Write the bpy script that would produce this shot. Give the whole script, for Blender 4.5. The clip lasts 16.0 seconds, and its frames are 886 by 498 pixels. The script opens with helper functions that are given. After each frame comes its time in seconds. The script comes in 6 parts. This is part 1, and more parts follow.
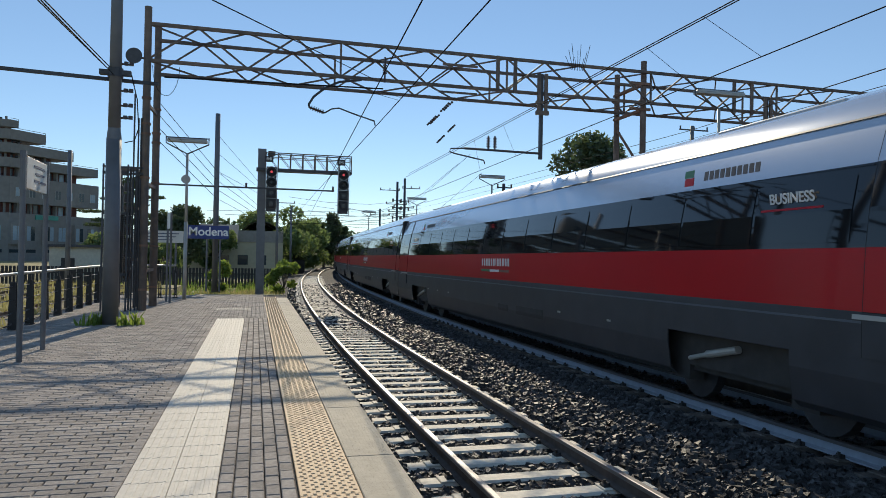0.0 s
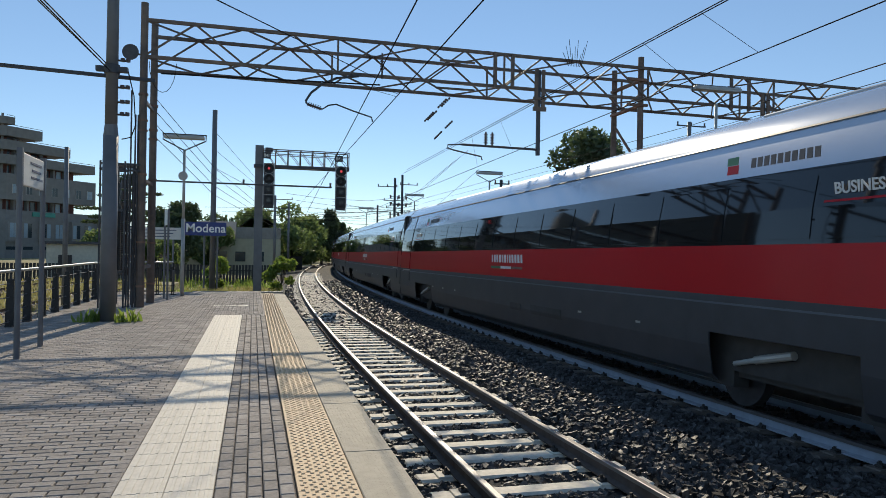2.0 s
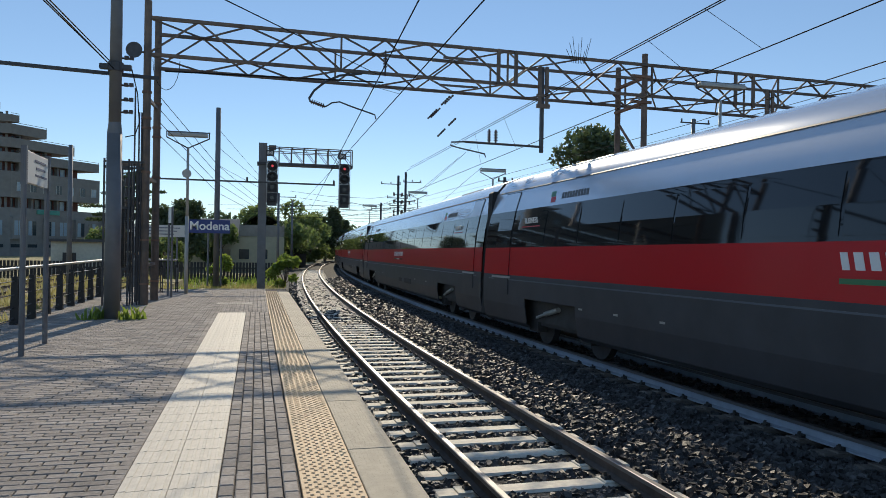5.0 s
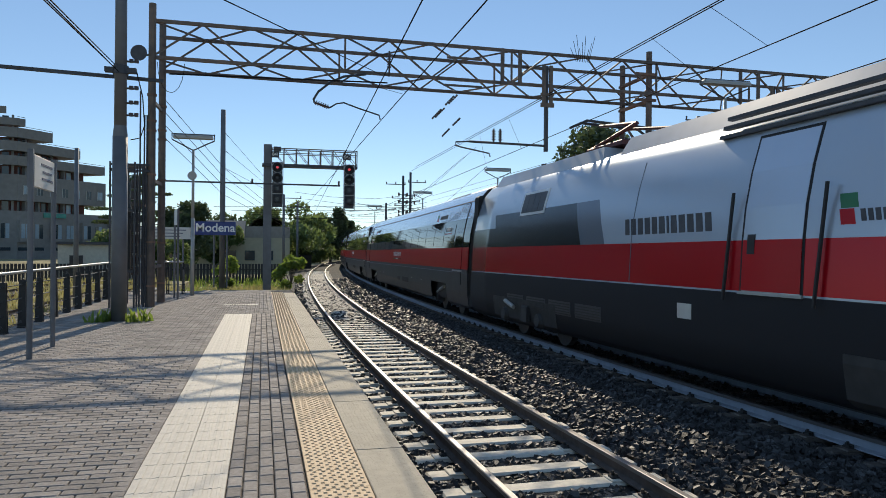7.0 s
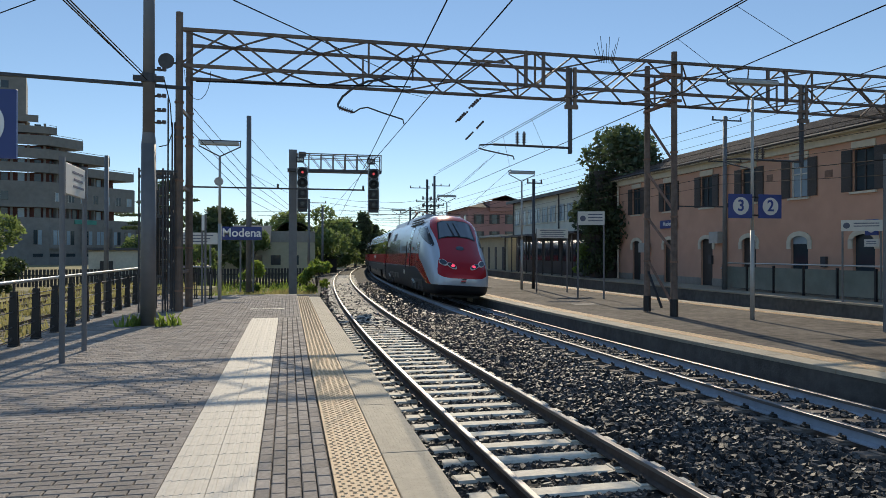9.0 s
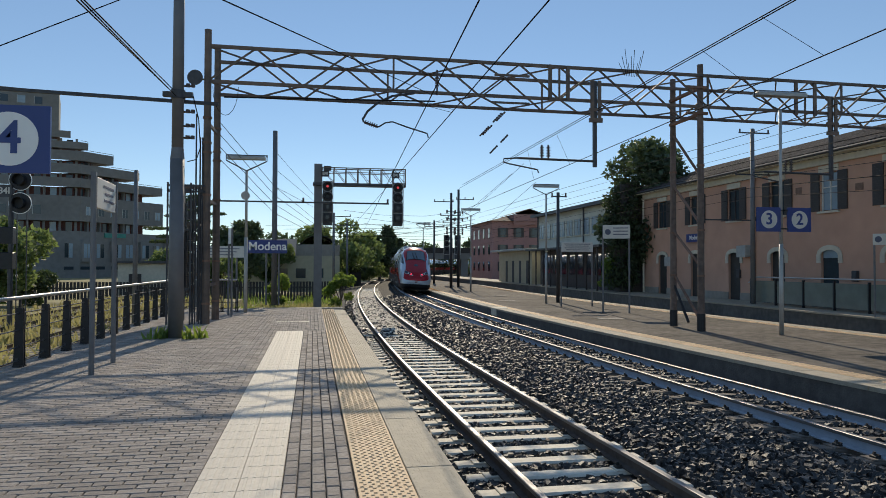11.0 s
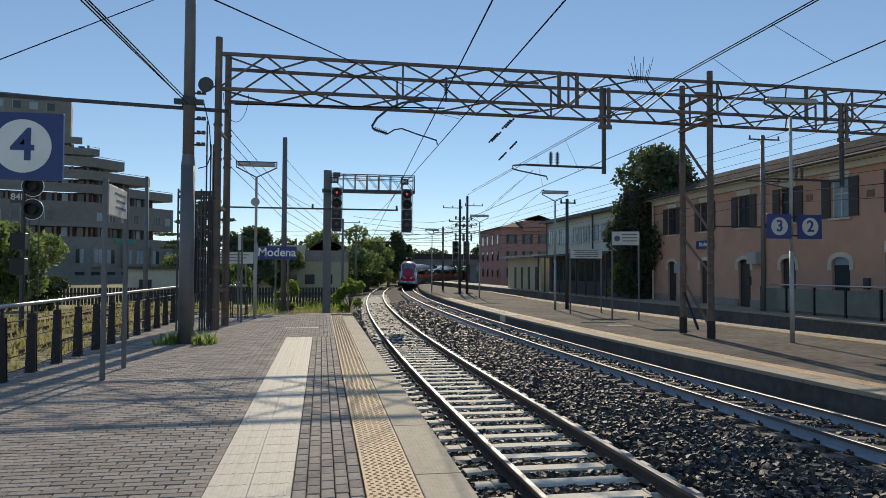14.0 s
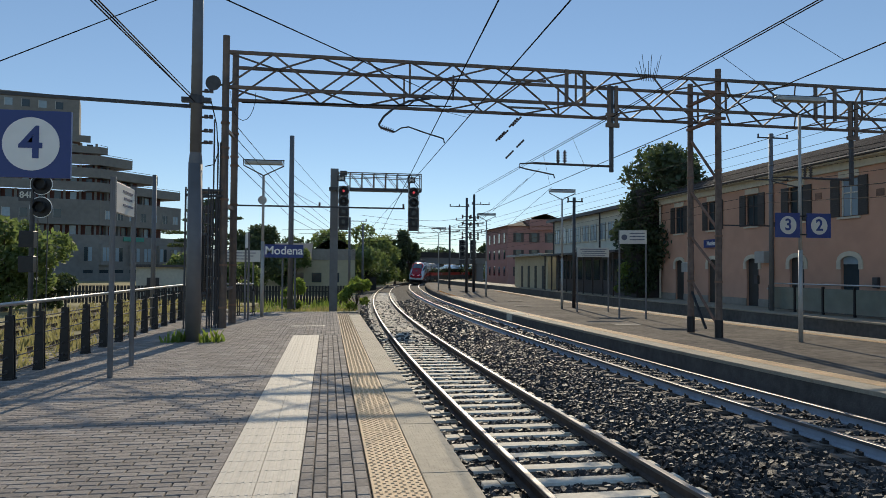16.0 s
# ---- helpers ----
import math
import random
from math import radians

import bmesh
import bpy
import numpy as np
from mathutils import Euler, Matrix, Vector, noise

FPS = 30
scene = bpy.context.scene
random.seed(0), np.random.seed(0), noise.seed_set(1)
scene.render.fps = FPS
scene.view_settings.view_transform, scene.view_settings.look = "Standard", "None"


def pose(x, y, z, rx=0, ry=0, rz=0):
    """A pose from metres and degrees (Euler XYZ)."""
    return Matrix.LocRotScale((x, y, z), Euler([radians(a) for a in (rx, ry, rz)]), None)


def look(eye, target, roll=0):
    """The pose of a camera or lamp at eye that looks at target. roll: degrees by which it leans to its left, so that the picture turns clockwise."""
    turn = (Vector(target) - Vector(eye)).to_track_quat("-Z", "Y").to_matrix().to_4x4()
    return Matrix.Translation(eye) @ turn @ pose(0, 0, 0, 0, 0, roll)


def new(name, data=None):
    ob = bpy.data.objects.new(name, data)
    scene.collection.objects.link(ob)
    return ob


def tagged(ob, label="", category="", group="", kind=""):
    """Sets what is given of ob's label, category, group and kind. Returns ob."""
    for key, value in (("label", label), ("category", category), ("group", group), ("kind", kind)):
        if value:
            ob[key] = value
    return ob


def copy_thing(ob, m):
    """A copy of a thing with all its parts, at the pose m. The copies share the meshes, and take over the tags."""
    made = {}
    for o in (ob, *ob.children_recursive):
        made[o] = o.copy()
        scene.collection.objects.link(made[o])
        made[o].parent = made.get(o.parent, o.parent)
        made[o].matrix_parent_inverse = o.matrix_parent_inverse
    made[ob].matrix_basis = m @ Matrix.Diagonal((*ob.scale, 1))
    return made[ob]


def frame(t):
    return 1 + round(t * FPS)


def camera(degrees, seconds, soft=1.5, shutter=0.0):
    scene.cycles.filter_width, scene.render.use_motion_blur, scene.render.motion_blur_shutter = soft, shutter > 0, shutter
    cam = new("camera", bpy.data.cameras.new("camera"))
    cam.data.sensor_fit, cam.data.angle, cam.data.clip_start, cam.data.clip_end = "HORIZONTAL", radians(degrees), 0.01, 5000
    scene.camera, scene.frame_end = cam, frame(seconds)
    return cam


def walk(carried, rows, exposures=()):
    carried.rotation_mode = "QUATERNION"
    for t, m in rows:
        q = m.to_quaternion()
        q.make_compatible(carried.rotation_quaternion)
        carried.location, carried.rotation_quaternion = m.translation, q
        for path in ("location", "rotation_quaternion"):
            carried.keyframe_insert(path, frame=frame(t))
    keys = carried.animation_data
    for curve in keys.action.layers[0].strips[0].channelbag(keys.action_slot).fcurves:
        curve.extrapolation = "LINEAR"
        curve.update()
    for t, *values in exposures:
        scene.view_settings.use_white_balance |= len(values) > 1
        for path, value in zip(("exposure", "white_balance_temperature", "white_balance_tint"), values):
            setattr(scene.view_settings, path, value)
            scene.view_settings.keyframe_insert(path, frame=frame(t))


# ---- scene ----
cam = camera(62.99, 16.0, soft=0.5)
PATH = [
    (0, (-0.111, -0.007, 1.537), (0.391, 1.929, 1.553), 1.1),
    (0.5, (-0.11, -0.022, 1.541), (0.391, 1.914, 1.554), 1.0),
    (1, (-0.111, -0.018, 1.534), (0.393, 1.917, 1.545), 1.0),
    (1.5, (-0.11, -0.012, 1.534), (0.396, 1.923, 1.54), 1.1),
    (2, (-0.108, -0.018, 1.534), (0.4, 1.916, 1.54), 1.0),
    (2.5, (-0.107, -0.026, 1.54), (0.405, 1.907, 1.549), 1.0),
    (3, (-0.11, -0.016, 1.54), (0.401, 1.918, 1.544), 1.1),
    (3.5, (-0.106, -0.01, 1.531), (0.403, 1.924, 1.531), 1.1),
    (4, (-0.108, -0.009, 1.533), (0.394, 1.927, 1.533), 1.1),
    (6.5, (-0.108, -0.018, 1.534), (0.385, 1.92, 1.531), 0.7),
    (7, (-0.109, -0.015, 1.537), (0.376, 1.926, 1.535), 0.5),
    (7.5, (-0.106, -0.011, 1.538), (0.363, 1.933, 1.536), 0.3),
    (8, (-0.103, -0.007, 1.533), (0.348, 1.941, 1.533), 0.1),
    (8.5, (-0.106, -0.011, 1.531), (0.33, 1.941, 1.534), 0.1),
    (9, (-0.112, -0.017, 1.535), (0.307, 1.938, 1.542), 0.1),
    (11.5, (-0.122, -0.024, 1.54), (0.221, 1.945, 1.591), 0.2),
    (12, (-0.125, -0.035, 1.545), (0.212, 1.936, 1.6), 0.2),
    (12.5, (-0.125, -0.031, 1.542), (0.211, 1.94, 1.6), 0.2),
    (13, (-0.123, -0.031, 1.543), (0.206, 1.941, 1.6), 0.3),
    (13.5, (-0.126, -0.028, 1.543), (0.207, 1.943, 1.603), 0.3),
    (14, (-0.127, -0.038, 1.547), (0.203, 1.933, 1.608), 0.3),
    (14.5, (-0.128, -0.028, 1.545), (0.198, 1.944, 1.606), 0.3),
    (15, (-0.127, -0.025, 1.544), (0.198, 1.947, 1.61), 0.3),
    (15.5, (-0.131, -0.03, 1.546), (0.187, 1.944, 1.607), 0.4),
    (16, (-0.126, -0.017, 1.543), (0.186, 1.958, 1.6), 0.4),
]
walk(cam, [(t, look(e, g, r)) for t, e, g, r in PATH], exposures=[(0.0, 0.0, 6250, 7), (7.0, 0.0, 6300, 8), (9.0, 0.0, 6350, 8), (12.0, -0.16, 6400, 8), (16.0, -0.16, 6400, 8)])

# ---- sky and sun ----
SUN_AZ, SUN_EL = radians(9.0), radians(30.7)
world = bpy.data.worlds.new("sky")
scene.world = world
world.use_nodes = True
wn = world.node_tree
sky = wn.nodes.new("ShaderNodeTexSky")
sky.sky_type = "NISHITA"
sky.sun_disc = False
sky.sun_elevation, sky.sun_rotation = SUN_EL, SUN_AZ
sky.air_density, sky.dust_density, sky.ozone_density = 1.0, 0.0, 1.6
sky.altitude = 1400
haze = wn.nodes.new("ShaderNodeMix")
haze.data_type = "RGBA"
haze.inputs["Factor"].default_value = .25
haze.inputs["B"].default_value = (2.55, 4.15, 6.3, 1)
wn.links.new(sky.outputs[0], haze.inputs["A"])
wn.links.new(haze.outputs["Result"], wn.nodes["Background"].inputs[0])
wn.nodes["Background"].inputs[1].default_value = 0.116
sun_data = bpy.data.lights.new("sun", "SUN")
sun_data.energy, sun_data.angle, sun_data.color = 4.0, radians(0.53), (1.0, 0.84, 0.62)
sun = new("sun", sun_data)
sun_dir = Vector((math.sin(SUN_AZ) * math.cos(SUN_EL), math.cos(SUN_AZ) * math.cos(SUN_EL), math.sin(SUN_EL)))
sun.matrix_world = look(sun_dir * 200, (0, 0, 0))


# ---- materials ----
def mat(name, col, rough=0.7, metal=0.0, var=0.25, scale=8.0, bump=0.0, col2=None, island=0.0, rand=0.0, spec=0.5, coat=0.0, bscale=None):
    """Principled surface with blotches and grain at two scales."""
    m = bpy.data.materials.new(name)
    m.use_nodes = True
    nt = m.node_tree
    b = nt.nodes["Principled BSDF"]
    b.inputs["Roughness"].default_value = rough
    b.inputs["Metallic"].default_value = metal
    b.inputs["Specular IOR Level"].default_value = spec
    b.inputs["Coat Weight"].default_value = coat
    tc = nt.nodes.new("ShaderNodeTexCoord")
    n1 = nt.nodes.new("ShaderNodeTexNoise")
    n1.inputs["Scale"].default_value, n1.inputs["Detail"].default_value = scale, 6.0
    n2 = nt.nodes.new("ShaderNodeTexNoise")
    n2.inputs["Scale"].default_value, n2.inputs["Detail"].default_value = scale * 0.11, 4.0
    for n in (n1, n2):
        nt.links.new(tc.outputs["Object"], n.inputs["Vector"])
    mix = nt.nodes.new("ShaderNodeMix")
    mix.data_type = "RGBA"
    mix.inputs["Factor"].default_value = 0.5
    dark = tuple(c * (1 - var) for c in col)
    light = tuple(min(1.0, c * (1 + var)) for c in (col2 or col))
    ramps = []
    for n in (n1, n2):
        r = nt.nodes.new("ShaderNodeValToRGB")
        r.color_ramp.elements[0].position, r.color_ramp.elements[1].position = 0.32, 0.68
        r.color_ramp.elements[0].color, r.color_ramp.elements[1].color = (*dark, 1), (*light, 1)
        nt.links.new(n.outputs["Fac"], r.inputs["Fac"])
        ramps.append(r)
    nt.links.new(ramps[0].outputs["Color"], mix.inputs["A"])
    nt.links.new(ramps[1].outputs["Color"], mix.inputs["B"])
    out = mix.outputs["Result"]
    if island or rand:
        src = nt.nodes.new("ShaderNodeNewGeometry").outputs["Random Per Island"] if island else nt.nodes.new("ShaderNodeObjectInfo").outputs["Random"]
        mr = nt.nodes.new("ShaderNodeMapRange")
        amt = island or rand
        mr.inputs["To Min"].default_value, mr.inputs["To Max"].default_value = 1 - amt, 1 + amt
        nt.links.new(src, mr.inputs["Value"])
        hsv = nt.nodes.new("ShaderNodeHueSaturation")
        nt.links.new(mr.outputs[0], hsv.inputs["Value"])
        nt.links.new(out, hsv.inputs["Color"])
        out = hsv.outputs["Color"]
    nt.links.new(out, b.inputs["Base Color"])
    if bump:
        bn = nt.nodes.new("ShaderNodeTexNoise")
        bn.inputs["Scale"].default_value, bn.inputs["Detail"].default_value = bscale or scale * 4, 5.0
        nt.links.new(tc.outputs["Object"], bn.inputs["Vector"])
        bp = nt.nodes.new("ShaderNodeBump")
        bp.inputs["Strength"].default_value, bp.inputs["Distance"].default_value = bump, 0.02
        nt.links.new(bn.outputs["Fac"], bp.inputs["Height"])
        nt.links.new(bp.outputs["Normal"], b.inputs["Normal"])
    return m


def glow(name, col, strength):
    m = bpy.data.materials.new(name)
    m.use_nodes = True
    b = m.node_tree.nodes["Principled BSDF"]
    b.inputs["Base Color"].default_value = (*col, 1)
    b.inputs["Emission Color"].default_value = (*col, 1)
    b.inputs["Emission Strength"].default_value = strength
    return m


M_paver = mat("grey_paver", (0.30, 0.265, 0.235), 0.85, var=0.3, scale=30, bump=0.35, island=0.2, spec=0.35)
M_paver_one = mat("grey_paver_single", (0.30, 0.265, 0.235), 0.85, var=0.3, scale=30, bump=0.35, rand=0.2, spec=0.35)
M_bed = mat("joint_sand", (0.10, 0.09, 0.085), 0.95, var=0.3, scale=20)
M_white_tile = mat("cream_tactile_tile", (0.58, 0.53, 0.45), 0.7, var=0.13, scale=14, bump=0.15, island=0.06)
M_yellow_tile = mat("yellow_tactile_tile", (0.66, 0.475, 0.285), 0.75, var=0.2, scale=14, bump=0.15, island=0.07)
M_kerb = mat("concrete_kerb", (0.400, 0.350, 0.268), 0.8, var=0.18, scale=10, bump=0.3, island=0.06)
def chequer(m, scale, strength):
    """Pressed chequer-plate relief on a slab."""
    nt = m.node_tree
    b = nt.nodes["Principled BSDF"]
    tc, mp, ck, bp = (nt.nodes.new("ShaderNode" + k) for k in ("TexCoord", "Mapping", "TexChecker", "Bump"))
    mp.inputs["Rotation"].default_value = (0, 0, radians(45))
    ck.inputs["Scale"].default_value = scale
    bp.inputs["Strength"].default_value, bp.inputs["Distance"].default_value = strength, .006
    nt.links.new(tc.outputs["Object"], mp.inputs[0])
    nt.links.new(mp.outputs[0], ck.inputs["Vector"])
    nt.links.new(ck.outputs["Fac"], bp.inputs["Height"])
    nt.links.new(bp.outputs[0], b.inputs["Normal"])


chequer(M_kerb, 44, 1.0)
M_wall_conc = mat("stained_concrete", (0.12, 0.11, 0.10), 0.9, var=0.4, scale=5, bump=0.4)
M_asphalt = mat("worn_asphalt", (0.135, 0.118, 0.10), 0.9, spec=0.15, var=0.6, scale=4, bump=0.4, bscale=120)
M_sleeper = mat("pale_concrete_sleeper", (0.70, 0.64, 0.53), 0.8, var=0.25, scale=14, bump=0.2, rand=0.10)
M_sleeper_dark = mat("weathered_brown_sleeper", (0.17, 0.14, 0.115), 0.85, var=0.35, scale=12, bump=0.3, rand=0.15)
M_rail = mat("rusty_rail_steel", (0.12, 0.095, 0.08), 0.8, 0.0, spec=0.2, var=0.35, scale=10, bump=0.1)
M_railhead = mat("polished_rail_head", (0.21, 0.20, 0.195), 0.46, 0.6, var=0.08, scale=6)
M_rail_white = mat("white_painted_rail_web", (0.36, 0.40, 0.46), 0.75, spec=0.2, var=0.15, scale=8)
M_clip = mat("dark_rail_clip", (0.06, 0.055, 0.05), 0.6, 0.5, var=0.3, scale=20)
M_ballast = mat("dark_ballast_stone", (0.056, 0.053, 0.051), 0.55, var=0.6, scale=18, bump=0.3, island=0.75, spec=0.4)
# darker than the stones: shade in the gaps between them is in this colour
M_ballast_gap_shade = mat("shaded_ballast_bed", (0.022, 0.021, 0.02), 0.95, var=0.5, scale=22, bump=1.0, bscale=26)
M_dirt = mat("pale_track_dirt", (0.23, 0.215, 0.185), 0.95, var=0.35, scale=6, bump=0.5)
M_ground = mat("dry_grass_ground", (0.17, 0.16, 0.075), 0.95, var=0.45, scale=1.6, bump=0.7, col2=(0.30, 0.26, 0.13))
M_steel = mat("weathered_galvanised_steel", (0.135, 0.12, 0.11), 0.6, 0.35, var=0.4, scale=5, bump=0.15, col2=(0.17, 0.12, 0.09))
M_pole = mat("grey_painted_pole", (0.17, 0.17, 0.175), 0.55, 0.25, var=0.2, scale=4, bump=0.05)
M_rust = mat("rusty_steel", (0.23, 0.14, 0.10), 0.8, 0.2, var=0.4, scale=6, bump=0.2)
M_pale_pole = mat("pale_grey_post", (0.42, 0.42, 0.40), 0.5, 0.3, var=0.15, scale=6)
M_black = mat("black_painted_metal", (0.022, 0.022, 0.024), 0.5, 0.2, var=0.3, scale=8)
M_dkgrey = mat("dark_grey_metal", (0.065, 0.065, 0.07), 0.5, 0.3, var=0.3, scale=8)
M_alu = mat("brushed_steel_handrail", (0.5, 0.48, 0.45), 0.3, 0.9, var=0.1, scale=20)
M_cable = mat("dark_cable", (0.022, 0.02, 0.02), 0.9, 0.0, spec=0.1, var=0.2, scale=4)
M_wood_post = mat("weathered_wood_post", (0.16, 0.12, 0.10), 0.85, var=0.45, scale=7, bump=0.4)
M_blue = mat("blue_sign_enamel", (0.022, 0.045, 0.20), 0.35, var=0.06, scale=3)
M_white = mat("white_sign_enamel", (0.86, 0.86, 0.84), 0.45, var=0.05, scale=5)
M_cream = mat("off_white_sign", (0.66, 0.64, 0.58), 0.5, var=0.08, scale=5)
M_txt = mat("dark_sign_lettering", (0.10, 0.11, 0.16), 0.6, var=0.05, scale=5)
M_cabglass = mat("dark_cab_glass", (0.008, 0.009, 0.012), 0.22, var=0.1, scale=2, spec=0.25)
M_panto = mat("red_brown_pantograph", (0.10, 0.026, 0.024), 0.55, 0.2, var=0.3, scale=6)
M_red_sig = glow("red_signal_lamp", (0.9, 0.09, 0.10), 0.55)
M_lens = mat("dark_signal_lens", (0.015, 0.015, 0.018), 0.15, var=0.1, scale=4)
M_insul = mat("brown_insulator", (0.06, 0.035, 0.03), 0.3, var=0.2, scale=9)
M_facade = mat("salmon_stucco", (0.57, 0.335, 0.235), 0.9, var=0.12, scale=1.2, bump=0.15, bscale=60)
M_pink = mat("pink_plaster", (0.40, 0.215, 0.19), 0.9, var=0.12, scale=1.0)
M_trim = mat("cream_stone_trim", (0.62, 0.57, 0.45), 0.85, var=0.14, scale=5)
M_plinth = mat("grey_plinth", (0.30, 0.27, 0.23), 0.9, var=0.2, scale=3)
M_shutter = mat("dark_brown_shutter", (0.055, 0.045, 0.04), 0.6, var=0.25, scale=9)
M_glass = mat("window_glass", (0.035, 0.05, 0.06), 0.08, var=0.2, scale=2)
M_glass_pale = mat("pale_window_glass", (0.28, 0.36, 0.42), 0.15, var=0.15, scale=2)
M_door = mat("dark_doorway", (0.03, 0.028, 0.026), 0.5, var=0.3, scale=5)
M_roof = mat("old_roof_tile", (0.07, 0.052, 0.043), 0.9, var=0.35, scale=5, bump=0.5, island=0.25)
M_railglass = mat("greenish_rail_glass", (0.19, 0.215, 0.19), 0.1, var=0.2, scale=2)
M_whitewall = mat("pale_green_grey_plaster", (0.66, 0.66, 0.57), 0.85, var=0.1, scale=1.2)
M_yellowwall = mat("yellow_plaster", (0.52, 0.46, 0.31), 0.9, var=0.12, scale=2)
M_conc_bldg = mat("grey_board_concrete", (0.205, 0.20, 0.19), 0.9, var=0.18, scale=1.0, bump=0.2)
M_conc_dark = mat("dark_recess", (0.05, 0.042, 0.04), 0.9, var=0.3, scale=1.5)
M_redpanel = mat("dark_red_panel", (0.11, 0.04, 0.03), 0.8, var=0.2, scale=2)
M_leaf = mat("green_leaves", (0.10, 0.14, 0.06), 0.6, var=0.35, scale=2, island=0.5)
M_leaf_dark = mat("dark_evergreen_leaves", (0.055, 0.08, 0.04), 0.55, var=0.3, scale=2, island=0.5)
M_leaf_light = mat("light_green_weeds", (0.13, 0.19, 0.045), 0.7, var=0.3, scale=3, island=0.5)
M_leaf_dry = mat("dry_grass_blades", (0.26, 0.24, 0.10), 0.8, var=0.3, scale=3, island=0.5)
M_bark = mat("bark", (0.09, 0.07, 0.055), 0.9, var=0.35, scale=8, bump=0.5)
M_wfence = mat("dark_wooden_fence", (0.055, 0.05, 0.045), 0.85, var=0.3, scale=3)

def leafy(m, col, amount):
    """Lets light shine through thin leaves."""
    nt = m.node_tree
    out, b = nt.nodes["Material Output"], nt.nodes["Principled BSDF"]
    tr = nt.nodes.new("ShaderNodeBsdfTranslucent")
    tr.inputs["Color"].default_value = (*col, 1)
    mx = nt.nodes.new("ShaderNodeMixShader")
    mx.inputs[0].default_value = amount
    nt.links.new(b.outputs[0], mx.inputs[1])
    nt.links.new(tr.outputs[0], mx.inputs[2])
    nt.links.new(mx.outputs[0], out.inputs["Surface"])


leafy(M_leaf, (.26, .34, .10), .45)
leafy(M_leaf_dark, (.12, .17, .06), .3)
leafy(M_leaf_light, (.32, .42, .07), .45)
leafy(M_leaf_dry, (.5, .45, .18), .4)

# train
M_tr_red = mat("red_coach_paint", (0.47, 0.006, 0.014), 0.3, var=0.06, scale=1.0, coat=0.05, spec=0.2)
M_tr_silver = mat("silver_coach_paint", (0.50, 0.54, 0.61), 0.22, 0.5, var=0.05, scale=1.0, coat=0.4)
M_tr_roof = mat("pale_grey_roof_paint", (0.46, 0.46, 0.47), 0.33, 0.3, var=0.12, scale=2.0)
M_tr_dark = mat("dark_grey_coach_paint", (0.05, 0.052, 0.06), 0.48, var=0.25, scale=2.0, spec=0.35)
M_tr_under = mat("sooty_underframe", (0.045, 0.042, 0.04), 0.7, var=0.4, scale=5)
M_tr_glass = mat("tinted_coach_glass", (0.006, 0.007, 0.009), 0.04, var=0.1, scale=1.0, spec=0.6)
M_tr_line = mat("pale_blue_line", (0.08, 0.10, 0.13), 0.35, var=0.05, scale=2)
M_tr_white = mat("white_livery_film", (0.72, 0.72, 0.72), 0.35, var=0.04, scale=2)
M_tr_green = mat("green_livery_film", (0.02, 0.16, 0.06), 0.35, var=0.04, scale=2)
M_rubber = mat("black_rubber", (0.012, 0.012, 0.013), 0.7, var=0.2, scale=6)
M_tail = glow("red_tail_lamp", (1.0, 0.05, 0.10), 1.6)
M_screen = mat("windscreen_glass", (0.075, 0.10, 0.125), 0.12, var=0.1, scale=2, spec=0.9, coat=0.6)
M_lampglass = mat("headlamp_glass", (0.04, 0.05, 0.07), 0.08, var=0.1, scale=3)


